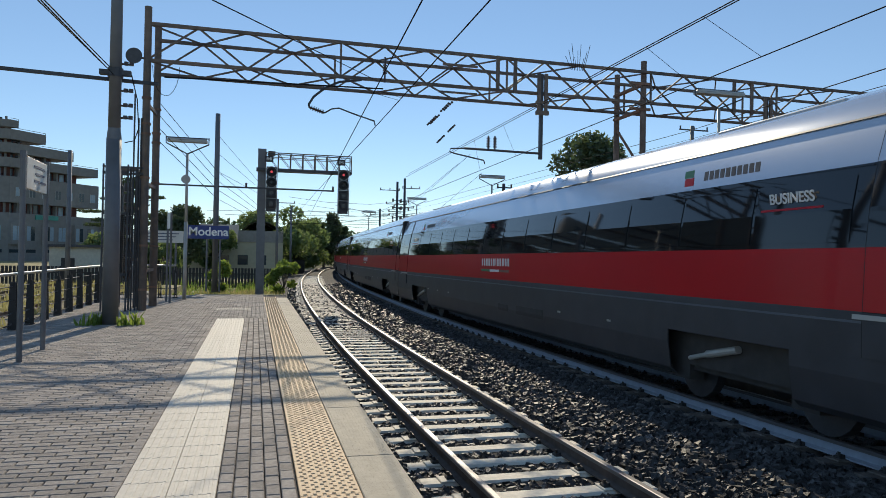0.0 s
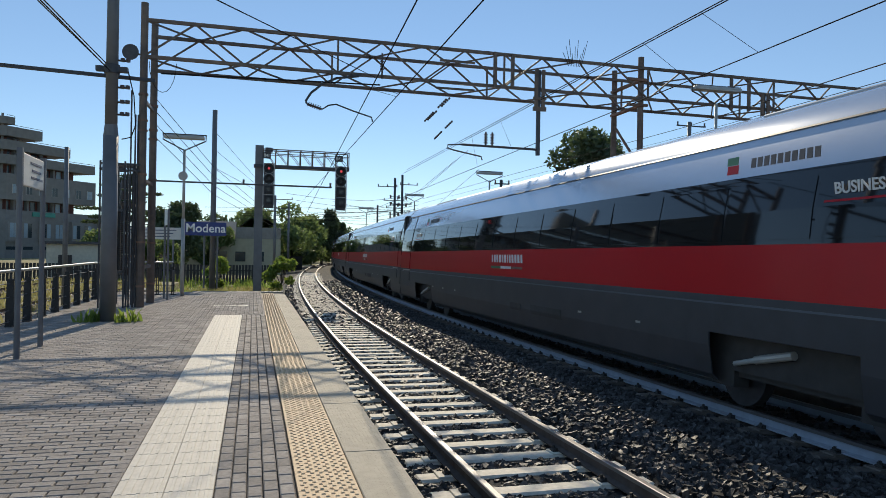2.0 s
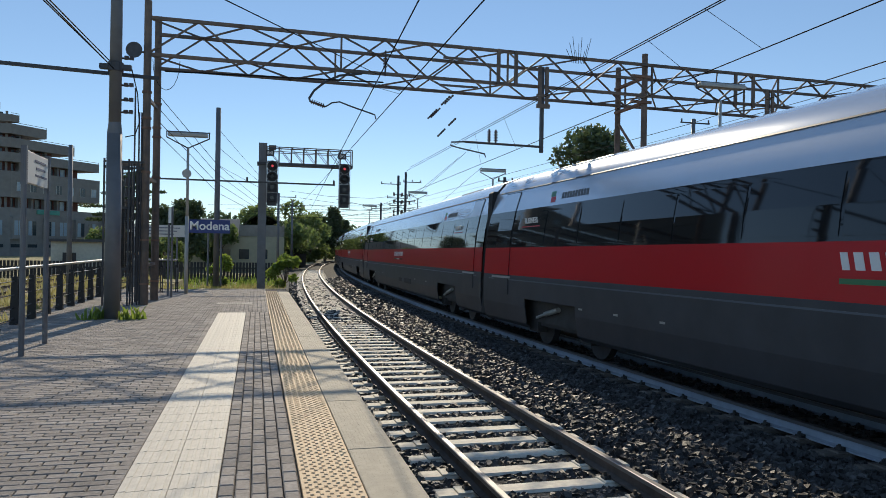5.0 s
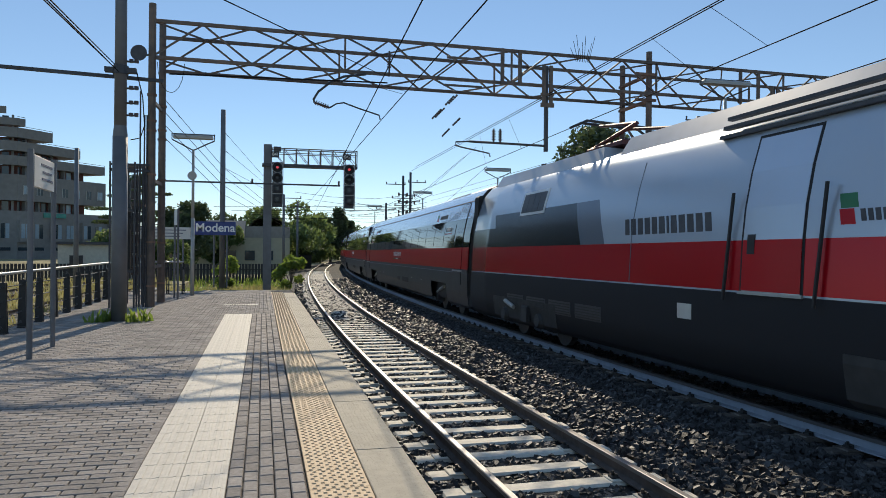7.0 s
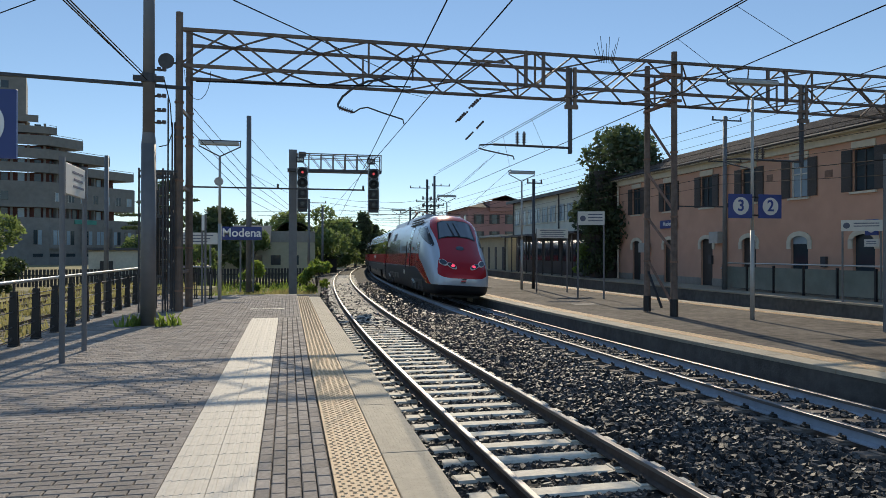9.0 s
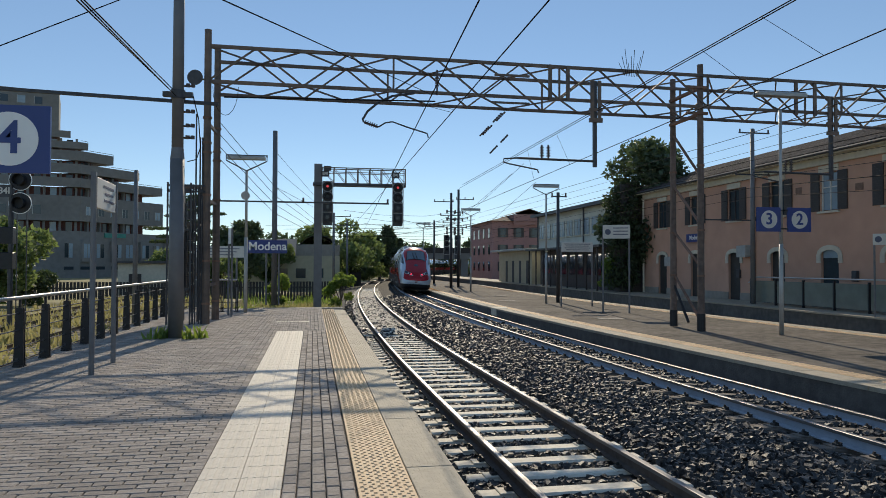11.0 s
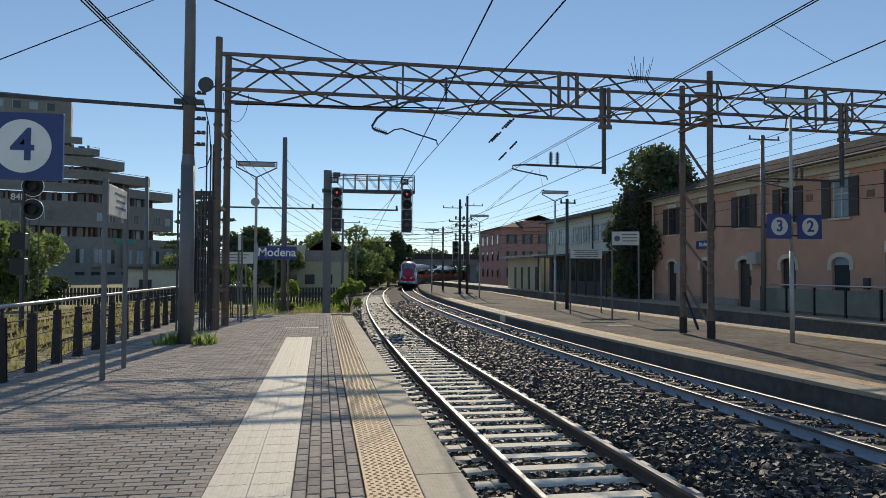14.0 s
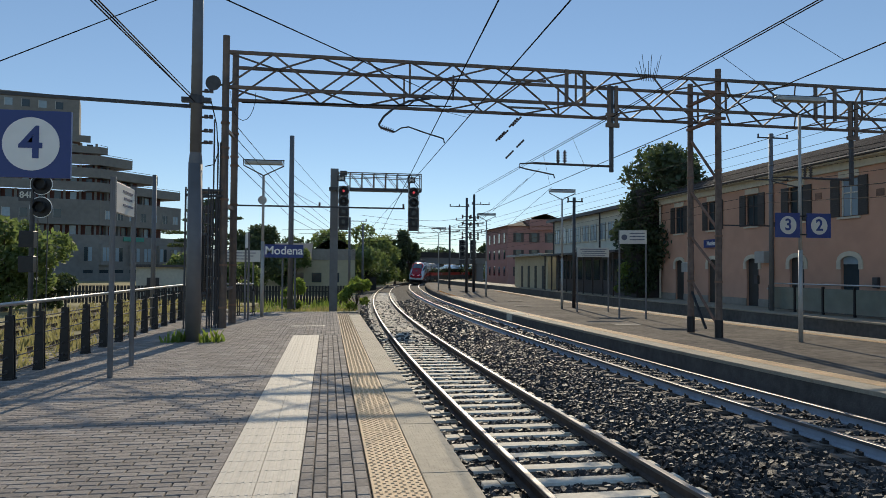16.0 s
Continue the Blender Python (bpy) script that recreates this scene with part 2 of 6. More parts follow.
# ---- mesh helpers ----
class MB:
    """A small mesh builder: lists of vertices and faces."""

    def __init__(self):
        self.v, self.f = [], []

    def quad(self, a, b, c, d):
        n = len(self.v)
        self.v += [a, b, c, d]
        self.f.append((n, n + 1, n + 2, n + 3))

    def box(self, x0, x1, y0, y1, z0, z1, bev=0.0):
        n = len(self.v)
        if bev:
            b = bev
            self.v += [(x0, y0, z0), (x1, y0, z0), (x1, y1, z0), (x0, y1, z0), (x0, y0, z1 - b), (x1, y0, z1 - b), (x1, y1, z1 - b), (x0, y1, z1 - b),
                       (x0 + b, y0 + b, z1), (x1 - b, y0 + b, z1), (x1 - b, y1 - b, z1), (x0 + b, y1 - b, z1)]
            self.f += [(n + 3, n + 2, n + 1, n)]
            for k in (0, 4):
                for i in range(4):
                    j = (i + 1) % 4
                    self.f.append((n + k + i, n + k + j, n + k + 4 + j, n + k + 4 + i))
            self.f.append((n + 8, n + 9, n + 10, n + 11))
            return self
        self.v += [(x0, y0, z0), (x1, y0, z0), (x1, y1, z0), (x0, y1, z0), (x0, y0, z1), (x1, y0, z1), (x1, y1, z1), (x0, y1, z1)]
        self.f += [(n + 3, n + 2, n + 1, n), (n + 4, n + 5, n + 6, n + 7), (n, n + 1, n + 5, n + 4), (n + 1, n + 2, n + 6, n + 5), (n + 2, n + 3, n + 7, n + 6), (n + 3, n, n + 4, n + 7)]
        return self

    def tube(self, p, q, r0, r1=None, n=8, cap=True):
        p, q = Vector(p), Vector(q)
        r1 = r0 if r1 is None else r1
        d = (q - p).normalized()
        a = d.orthogonal().normalized()
        b = d.cross(a)
        k = len(self.v)
        for c, r in ((p, r0), (q, r1)):
            for i in range(n):
                t = 2 * math.pi * i / n
                self.v.append(tuple(c + a * (r * math.cos(t)) + b * (r * math.sin(t))))
        for i in range(n):
            j = (i + 1) % n
            self.f.append((k + i, k + j, k + n + j, k + n + i))
        if cap:
            self.f.append(tuple(k + i for i in reversed(range(n))))
            self.f.append(tuple(k + n + i for i in range(n)))
        return self

    def beam(self, p, q, w, h):
        """A straight bar of section w x h (h upwards where it can)."""
        p, q = Vector(p), Vector(q)
        d = (q - p).normalized()
        up = Vector((0, 0, 1)) if abs(d.z) < 0.95 else Vector((0, 1, 0))
        a = d.cross(up).normalized()
        b = a.cross(d)
        k = len(self.v)
        for c in (p, q):
            for s, t in ((-1, -1), (1, -1), (1, 1), (-1, 1)):
                self.v.append(tuple(c + a * (s * w / 2) + b * (t * h / 2)))
        self.f += [(k, k + 1, k + 2, k + 3), (k + 7, k + 6, k + 5, k + 4)]
        for i in range(4):
            j = (i + 1) % 4
            self.f.append((k + j, k + i, k + 4 + i, k + 4 + j))
        return self

    def path(self, pts, r, n=6):
        P = [Vector(p) for p in pts]
        rr, a = [], None
        for i, p in enumerate(P):
            d = (P[min(i + 1, len(P) - 1)] - P[max(i - 1, 0)]).normalized()
            a = d.orthogonal().normalized() if a is None else (a - d * a.dot(d)).normalized()
            b = d.cross(a)
            rr.append([tuple(p + a * (r * math.cos(2 * math.pi * k / n)) + b * (r * math.sin(2 * math.pi * k / n))) for k in range(n)])
        return self.rings(rr, True, True)

    def rings(self, rings, closed=True, caps=False):
        k, n = len(self.v), len(rings[0])
        for r in rings:
            self.v += [tuple(p) for p in r]
        for i in range(len(rings) - 1):
            for j in range(n if closed else n - 1):
                j2 = (j + 1) % n
                self.f.append((k + i * n + j, k + i * n + j2, k + (i + 1) * n + j2, k + (i + 1) * n + j))
        if caps:
            self.f.append(tuple(k + i for i in reversed(range(n))))
            self.f.append(tuple(k + (len(rings) - 1) * n + i for i in range(n)))
        return self

    def data(self, name, smooth=False):
        me = bpy.data.meshes.new(name)
        me.from_pydata(self.v, [], self.f)
        if smooth:
            me.polygons.foreach_set("use_smooth", [True] * len(me.polygons))
        me.update()
        return me


def part(name, mb, material, parent=None, label="", smooth=False, at=None):
    me = mb.data(name, smooth) if isinstance(mb, MB) else mb
    if material is not None and not me.materials:
        me.materials.append(material)
    ob = new(name, me)
    if parent is not None:
        ob.parent = parent
    if at is not None:
        ob.location = at
    if label:
        ob["label"] = label
    return ob


def thing(name, at, label, category, group="", rz=0.0):
    ob = new(name)
    ob.empty_display_size = 0.1
    ob.location = at
    ob.rotation_euler = (0, 0, radians(rz))
    return tagged(ob, label, category, group)


def structure(name, mb, material, label, category="", smooth=False):
    return tagged(part(name, mb, material, smooth=smooth), label, category or name, kind="structure")


def text(name, body, size, material, parent, m, label=""):
    """Raised lettering in the built-in font, turned into a mesh."""
    cu = bpy.data.curves.new(name, "FONT")
    cu.body, cu.size, cu.align_x, cu.align_y, cu.extrude = body, size, "CENTER", "CENTER", 0.004
    cu.offset = size * 0.018
    tmp = bpy.data.objects.new(name, cu)
    me = bpy.data.meshes.new_from_object(tmp)
    bpy.data.objects.remove(tmp)
    me.materials.clear()
    me.materials.append(material)
    ob = new(name, me)
    ob.parent = parent
    ob.matrix_basis = m
    if label:
        ob["label"] = label
    return ob


def leaf_cloud(rng, centres, n, size, squash=0.8):
    """Many small leaf blades round a list of (x, y, z, r) clumps."""
    mb = MB()
    c = np.array(centres)
    w = c[:, 3] ** 2
    pick = rng.choice(len(c), n, p=w / w.sum())
    d = rng.normal(size=(n, 3))
    d /= np.linalg.norm(d, axis=1)[:, None]
    rad = c[pick, 3] * (0.55 + 0.5 * rng.random(n))
    pos = c[pick, :3] + d * rad[:, None] * np.array([1, 1, squash])
    a = rng.normal(size=(n, 3))
    a /= np.linalg.norm(a, axis=1)[:, None]
    b = np.cross(a, rng.normal(size=(n, 3)))
    b /= np.linalg.norm(b, axis=1)[:, None]
    s = size * (0.6 + 0.8 * rng.random(n))[:, None]
    quad = np.stack([pos - a * s, pos - b * s * 0.5, pos + a * s, pos + b * s * 0.5], 1).reshape(-1, 3)
    mb.v = quad.tolist()
    mb.f = np.arange(4 * n).reshape(-1, 4).tolist()
    return mb


# ---- the two curved tracks ----
def fall(y):
    """How far the line has fallen at y on its way out of the station."""
    return .8 * (1 - math.exp(-y / 78)) if y > 0 else .8 / 78 * max(y, -20.0)


def slope(y):
    return .8 / 78 * math.exp(-max(y, 0) / 78)


def stretch(y, height):
    """Share by which a place on the falling line lies farther out than on level ground."""
    k = 1.0
    for _ in range(40):
        k = 1 + fall(k * y) / height
    return k


def down_the_line(x, y, height):
    k = stretch(y, height)
    return -.11 + k * (x + .11), -.02 + k * (y + .02)


def settle(t, height=1.82):
    """Carries a thing laid out on the level to its place and size on the falling line."""
    x, y, z = t.location
    k = stretch(y, height)
    t.location = (*down_the_line(x, y, height), 1.54 + k * (z - 1.54))
    t.scale = [q * k for q in t.scale]
    return t


def alignment(x0, yv, near, bends, height):
    """Points (s, x, y, heading) of a track's axis; s is 0 at y = 0. bends: (y from which, radius)."""
    x, y, h, pts = x0, yv, 0.0, [(x0, yv, 0.0)]
    for _ in range(460):
        r = [b[1] for b in bends if y >= b[0] - 1e-6][-1]
        h += 1.0 / r
        x, y = x + math.sin(h), y + math.cos(h)
        pts.append((x, y, h))
    x, y, h, back = x0, yv, 0.0, []
    for _ in range(170):
        if y > -5:
            h -= 1.0 / near
        x, y = x - math.sin(h), y - math.cos(h)
        back.append((x, y, h))
    run_ = []
    for x, y, _ in back[::-1] + pts:
        run_.append(down_the_line(x, y, height))
        if run_[-1][1] > 106:
            break
    (xa, ya), (x, y) = run_[-3], run_[-1]
    h = math.atan2(x - xa, y - ya)
    for k in range(330):
        h += min(1, (k + 1) / 25) / 225
        x, y = x + math.sin(h), y + math.cos(h)
        run_.append((x, y))
    d = np.concatenate([[0], np.cumsum([math.dist(a, b) for a, b in zip(run_, run_[1:])])])
    xs, ys = np.array([q[0] for q in run_]), np.array([q[1] for q in run_])
    d -= np.interp(0, ys[:160], d[:160])
    n0, n1 = int(math.ceil(d[0])), int(math.floor(d[-1]))
    out = []
    for k in range(n0, n1):
        a = [float(np.interp(k + e, d, xs)) for e in (-.5, 0, .5)]
        b = [float(np.interp(k + e, d, ys)) for e in (-.5, 0, .5)]
        out.append((k, a[1], b[1], math.atan2(a[2] - a[0], b[2] - b[0])))
    return out


AX1 = alignment(2.55, 17.5, 420, [(0, 530), (75, 430), (140, 260)], 2.12)
AX2 = alignment(6.38, 26.0, 350, [(0, 500), (70, 680), (125, 250)], 2.03)
AX3 = alignment(17.4, 26.0, 600, [(0, 500), (70, 680), (125, 250)], 2.26)


def along(ax, s, off=0.0):
    """The place on an axis at length s, off metres to its right, and its heading."""
    i = min(max(int(math.floor(s - ax[0][0])), 0), len(ax) - 2)
    k = s - ax[i][0]
    a, b = ax[i], ax[i + 1]
    x, y, h = a[1] + (b[1] - a[1]) * k, a[2] + (b[2] - a[2]) * k, a[3] + (b[3] - a[3]) * k
    return x + off * math.cos(h), y - off * math.sin(h), h


def sweep(ax, section, s0, s1, step=1.0, closed=True, caps=True):
    """A section of (offset, z) pairs drawn along an axis."""
    mb = MB()
    rings, s = [], s0
    while s <= s1 + 1e-6:
        rings.append([(*along(ax, s, o)[:2], z - fall(along(ax, s, o)[1])) for o, z in section])
        s += step if s < 60 else step * 3
    mb.rings(rings, closed, caps and closed)
    return mb

# ---- ground, track beds and platforms ----
rng = np.random.default_rng(7)
g = MB()
g.rings([[(x, y, z) for x in (-1500, 1500)] for y, z in [(-220, -.95 + .205)] + [(q, -.95 - fall(q)) for q in range(-20, 400, 12)] + [(2600, -1.8)]], False)
structure("ground", g, M_ground, "dry grassy open ground around the railway", "ground")
# sheet under the loose stones, its colour darkened as the shade between them
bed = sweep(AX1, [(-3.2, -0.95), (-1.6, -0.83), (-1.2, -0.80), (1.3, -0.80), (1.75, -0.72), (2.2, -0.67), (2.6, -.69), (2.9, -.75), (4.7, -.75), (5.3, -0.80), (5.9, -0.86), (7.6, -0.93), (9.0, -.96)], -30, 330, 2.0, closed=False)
structure("shaded_ballast_bed", bed, M_ballast_gap_shade, "ballast bed under the two curving tracks, darkened for the shade between stones", "ballast")

RAIL = [(-.075, 0), (.075, 0), (.075, .018), (.012, .035), (.012, .125), (-.012, .125), (-.012, .035), (-.075, .018)]
HEAD = [(-.036, .125), (.036, .125), (.037, .166), (.028, .172), (-.028, .172), (-.037, .166)]
sleeper_mb = MB().box(-1.2, 1.2, -.13, .13, -.2, 0.0, 0.025)
sleeper_mb.box(-.98, -.58, -.11, .11, 0.0, 0.018, .006).box(.58, .98, -.11, .11, 0.0, 0.018, .006)
SLEEPER = sleeper_mb.data("sleeper")
SLEEPER.materials.append(M_sleeper)
SLEEPER_D = sleeper_mb.data("sleeper")
SLEEPER_D.materials.append(M_sleeper_dark)
clip_mb = MB()
for sx in (-1, 1):
    clip_mb.box(sx * .115 - .035, sx * .115 + .035, -.05, .05, 0, .03, .01)
    clip_mb.tube((sx * .1, -.055, .035), (sx * .1, .055, .035), .016, n=5).tube((sx * .125, 0, .02), (sx * .125, 0, .07), .018, n=5)
CLIP = clip_mb.data("rail_clip")
CLIP.materials.append(M_clip)


def track(name, ax, zl, zr, s0, s1, n_sleep, web, sleep, label):
    tr = tagged(new(name), label, "railway track", kind="structure")
    for side, z in ((-1, zl), (1, zr)):
        o = side * .7525
        rail = part("rail", sweep(ax, [(o + a, z - .172 + b) for a, b in RAIL], s0, s1), web, tr)
        part("rail_head", sweep(ax, [(o + a, z - .172 + b) for a, b in HEAD], s0, s1), M_railhead, rail, "polished running surface")
    tilt = math.atan2(zl - zr, 1.505)
    for i in range(-16 if n_sleep else 0, n_sleep):
        s = 3.2 + .6 * i
        x, y, h = along(ax, s)
        m = Matrix.LocRotScale((x, y, (zl + zr) / 2 - .19 - fall(y)), Euler((-slope(y), tilt, -h)), None)
        sl = part("sleeper", sleep, None, tr)
        sl.matrix_basis = m
        if s < 26:
            for o in (-.7525, .7525):
                c = part("rail_clip", CLIP, None, sl)
                c.location = (o, 0, .018)
    return tr


track("track_near", AX1, -0.58, -0.58, -12, 280, 140, M_rail, SLEEPER, "railway track with rusty rails on pale concrete sleepers")
track("track_middle", AX2, -0.44, -0.545, -25, 300, 150, M_rail_white, SLEEPER_D, "canted railway track with white painted rails")
track("track_far", AX3, -0.72, -0.72, 2, 240, 110, M_rail, SLEEPER_D, "railway track between the far platforms")

# loose ballast stones
def stones(n, s0, s1, size, name):
    s = s0 + (s1 - s0) * rng.random(n) ** 1.25
    off = -1.62 + rng.random(n) * 7.0
    keep = []
    for k in range(n):
        x, y, h = along(AX1, s[k], off[k])
        near2 = along(AX2, s[k])
        near2 = along(AX2, s[k] + (y - near2[1]) * math.cos(h))
        o2 = x - near2[0]
        z = -0.80
        o1 = off[k]
        if abs(o1) < 1.22:
            if abs(((s[k] - 3.2) / .6 + .5) % 1 - .5) * .6 < .155 or abs(abs(o1) - .7525) < .09:
                continue
            z = -0.828
        elif o1 > 1.22:
            z = float(np.interp(o1, [1.22, 1.8, 2.3, 2.7], [-.79, -.71, -.65, -.65])) if o2 < -1.1 else (-.735 if abs(o2) < .66 else -.70)
            if abs(o2) < 1.2 and (abs(((s[k] + y - along(AX2, s[k])[1] - 3.2) / .6 + .5) % 1 - .5) * .6 < .14 or abs(abs(o2) - .7525) < .09):
                continue
        keep.append((x, y, z - fall(y) + rng.random() * .025))
    p = np.array(keep)
    m = len(p)
    base = np.array([(-1, -1, -1), (1, -1, -1), (1, 1, -1), (-1, 1, -1), (-.6, -.8, .8), (.8, -.5, .9), (.5, .9, .7), (-.9, .5, .8)], float)
    sc = size * (.55 + .6 * rng.random((m, 1, 1))) * (1 + .45 * rng.normal(size=(m, 1, 3)) * .6)
    v = base[None] * sc + rng.normal(size=(m, 8, 3)) * size * .16
    a = rng.random(m) * 6.283
    ca, sa = np.cos(a)[:, None], np.sin(a)[:, None]
    tl = rng.normal(size=(m, 1)) * .5
    vx, vz = v[..., 0] * np.cos(tl) - v[..., 2] * np.sin(tl), v[..., 0] * np.sin(tl) + v[..., 2] * np.cos(tl)
    vv = np.stack([vx * ca - v[..., 1] * sa, vx * sa + v[..., 1] * ca, vz], -1) + p[:, None]
    f = np.array([(3, 2, 1, 0), (4, 5, 6, 7), (0, 1, 5, 4), (1, 2, 6, 5), (2, 3, 7, 6), (3, 0, 4, 7)])
    mb = MB()
    mb.v = vv.reshape(-1, 3).tolist()
    mb.f = (f[None] + 8 * np.arange(m)[:, None, None]).reshape(-1, 4).tolist()
    return tagged(part(name, mb, M_ballast), "loose dark crushed ballast stones between the rails", "ballast", kind="stuff")


stones(56000, 3.5, 30, .040, "ballast_stones")
stones(14000, 24, 62, .06, "ballast_stones")
stones(16000, -6, 3.6, .042, "ballast_stones")
dirt = sweep(AX1, [(-1.35, -.80), (-1.1, -.772), (1.1, -.772), (1.5, -.80)], 30, 78, 1.0, closed=False)
structure("track_dirt", dirt, M_dirt, "pale dirt and gravel over the far sleepers", "dirt")

# platform on the near side
X_EDGE, X_BACK, Y_END = 0.95, -4.75, 26.4
pf = MB().box(X_BACK, X_EDGE - .03, -14, Y_END, -.94, -.03)
platform = structure("platform_near", pf, M_bed, "station platform of grey pavers with tactile strips", "platform")
face = MB().box(X_EDGE - .028, X_EDGE - .012, -14, Y_END - .3, -.94, -.06)
part("platform_face", face, M_wall_conc, platform)

kerb_mb = MB().box(0, .365, 0, 1.742, -.06, 0, .006)
KERB = kerb_mb.data("kerb_slab")
KERB.materials.append(M_kerb)
y = 5.47 - 1.75 * 5
while y < Y_END - 1.8:
    part("kerb_slab", KERB, None, platform, at=(.587, y, 0))
    y += 1.75
part("end_kerb", MB().box(-2.1, .95, Y_END - .32, Y_END, -.06, .004, .006), M_kerb, platform)

wt = MB().box(0, .297, 0, .297, -.03, -.004, .003)
for k in range(5):
    wt.box(.03 + k * .054, .052 + k * .054, .004, .293, -.004, 0, .002)
WT = wt.data("cream_tile")
WT.materials.append(M_white_tile)
for i in range(68):
    for c in range(2):
        part("cream_tile", WT, None, platform, at=(-.92 + .3 * c, 17.08 - .3 * (i + 1), .004))
for c in range(3):
    part("cream_tile", WT, None, platform, at=(-1.1 + .3 * c, 19.7, .004))
yt = MB().box(0, .387, 0, .387, -.03, -.005, .003)
for a in range(6):
    for b in range(8):
        cx, cy = .034 + a * .060 + (.022 if b % 2 else 0), .024 + b * .0485
        yt.box(cx - .013, cx + .013, cy - .010, cy + .010, -.005, .0015, .005)
YT = yt.data("yellow_tile")
YT.materials.append(M_yellow_tile)
for i in range(70):
    part("yellow_tile", YT, None, platform, at=(.194, -2 + .39 * i, .003))

PA = MB().box(0, .198, 0, .093, -.03, 0, .007).data("paver")
PB = MB().box(0, .092, 0, .191, -.03, 0, .007).data("paver")
for p_ in (PA, PB):
    p_.materials.append(M_paver_one)
rest, singles = MB(), 0
def lay(mesh, x, y, w, d):
    global singles
    dz = rng.normal() * .0012
    if 5.0 < y < 6.6 and x > -2.4 and singles < 300:
        singles += 1
        part("paver", mesh, None, platform, at=(x, y, dz))
    else:
        rest.box(x, x + w - .005, y, y + d - .005, -.03, dz, .007)
yy, row = -3.1, 0
while yy < Y_END - .35:
    xx = -4.62 + (.1 if row % 2 else 0)
    lim = -.925 if yy < 17.08 else .19
    while xx < lim - .02:
        w = min(.203, lim - xx)
        if w > .2:
            lay(PA, xx, yy, w, .098)
        else:
            rest.box(xx, xx + w, yy, yy + .098, -.03, 0, .004)
        xx += .207
    yy += .102
    row += 1
for c in range(5):
    yy = -3.2 + (.1 if c % 2 else 0)
    while yy < 17.0:
        lay(PB, -.315 + c * .1, yy, .095, .195)
        yy += .2
tagged(part("paver_field", rest, M_paver, platform), kind="stuff")

# the middle platform, its edge strips and kerb
P2Z = -.28
E2 = alignment(7.42, 29.0, 260, [(0, 420), (70, 600), (125, 250)], 1.82)
def band(ax, o0, o1, z0, z1, s0, s1, step=2.0):
    return sweep(ax, [(o0, z0), (o1, z0), (o1, z1), (o0, z1)], s0, s1, step)
plat2 = structure("platform_middle", band(E2, .06, 7.9, -.95, P2Z - .004, -20, 142), M_asphalt, "worn asphalt island platform with yellow tactile edges", "platform")
part("platform_face", band(E2, .03, .058, -.9, P2Z - .06, -20, 142), M_wall_conc, plat2)
for i in range(80):
    s = -6 + 1.8 * i
    part("edge_slab", band(E2, 0, .52, P2Z - .07, P2Z + .004, s, s + 1.78, .89), M_kerb, plat2)
for o in (.53, 6.9):
    for i in range(130):
        s = 2 + .6 * i
        b2 = band(E2, o, o + .40, P2Z - .02, P2Z + .006, s, s + .59, .59)
        for k in range(5):
            v = band(E2, o + .03 + k * .08, o + .07 + k * .08, P2Z + .006, P2Z + .011, s, s + .59, .59)
            n0 = len(b2.v)
            b2.v += v.v
            b2.f += [tuple(n0 + q for q in f) for f in v.f]
        part("tactile_strip", b2, M_yellow_tile, plat2)
part("edge_slab", band(E2, 7.35, 7.9, P2Z - .1, P2Z + .004, -10, 140), M_kerb, plat2)
mh = MB().box(-.5, .5, -.3, .3, 0, .008)
for mx, my in ((9.6, 35.5), (9.9, 23.4), (10.6, 41.0)):
    part("hatch_cover", mh.data("hatch_cover"), M_plinth, plat2, at=(*down_the_line(mx, my, 1.82), P2Z - fall(my * 1.15) + .006))
# white sleeper crossing ramp at the kerb's notch
part("kerb_notch", MB().box(-.05, .7, -.5, .5, -.35, .012, .02), M_trim, plat2, at=(*down_the_line(7.45, 29.7, 1.82), P2Z - fall(33.5)))

# the station's own platform with its railing
P1 = structure("platform_station", MB().box(19.6, 23.0, 2, 130, -.95, P2Z - .004), M_kerb, "pale concrete platform in front of the station building", "platform")
part("platform_face", MB().box(19.55, 19.598, 2, 130, -.95, P2Z - .05), M_wall_conc, P1)
part("edge_slab", MB().box(19.5, 20.1, 2, 130, P2Z - .06, P2Z + .003), M_kerb, P1)

# low ground level with the side tracks left of the platform
gl = MB().box(-60, -4.9, -10, 52, -1.5, -.86)
side_bed = structure("side_track_bed", gl, M_ground, "grassy side track area beyond the fence", "ground")
for xo in (-7.6, -11.6):
    st = tagged(new("side_track"), "overgrown rusty side track", "railway track", kind="structure")
    for o in (-.7525, .7525):
        rmb = MB()
        rmb.rings([[(xo + o + a + (max(0, yv - 30) ** 2) / 900, yv, -.86 + b) for a, b in RAIL + HEAD[2:4]] for yv in range(0, 54, 4)], True, False)
        part("rail", rmb, M_rail, st)
    for i in range(72):
        yv = 8 + .6 * i
        part("sleeper", SLEEPER_D, None, st, at=(xo + (max(0, yv - 30) ** 2) / 900, yv, -.85))
low = MB().box(-6.2, -5.2, 4, 40, -.9, -.62)
structure("side_platform", low, M_dirt, "low pale side platform beyond the fence", "platform")


# ---- the train ----
K = 1.0  # size of the cars against their drawing


def car_section():
    """Half outline of a coach from the sill to the roof's crown: (offset, height above the rail)."""
    return [(1.16, .30), (1.32, .42), (1.40, .80), (1.43, 1.35), (1.43, 1.48), (1.43, 2.13), (1.405, 2.54), (1.335, 3.01), (1.21, 3.52), (.95, 3.85), (.55, 4.04), (0, 4.09)]


SEC = car_section()


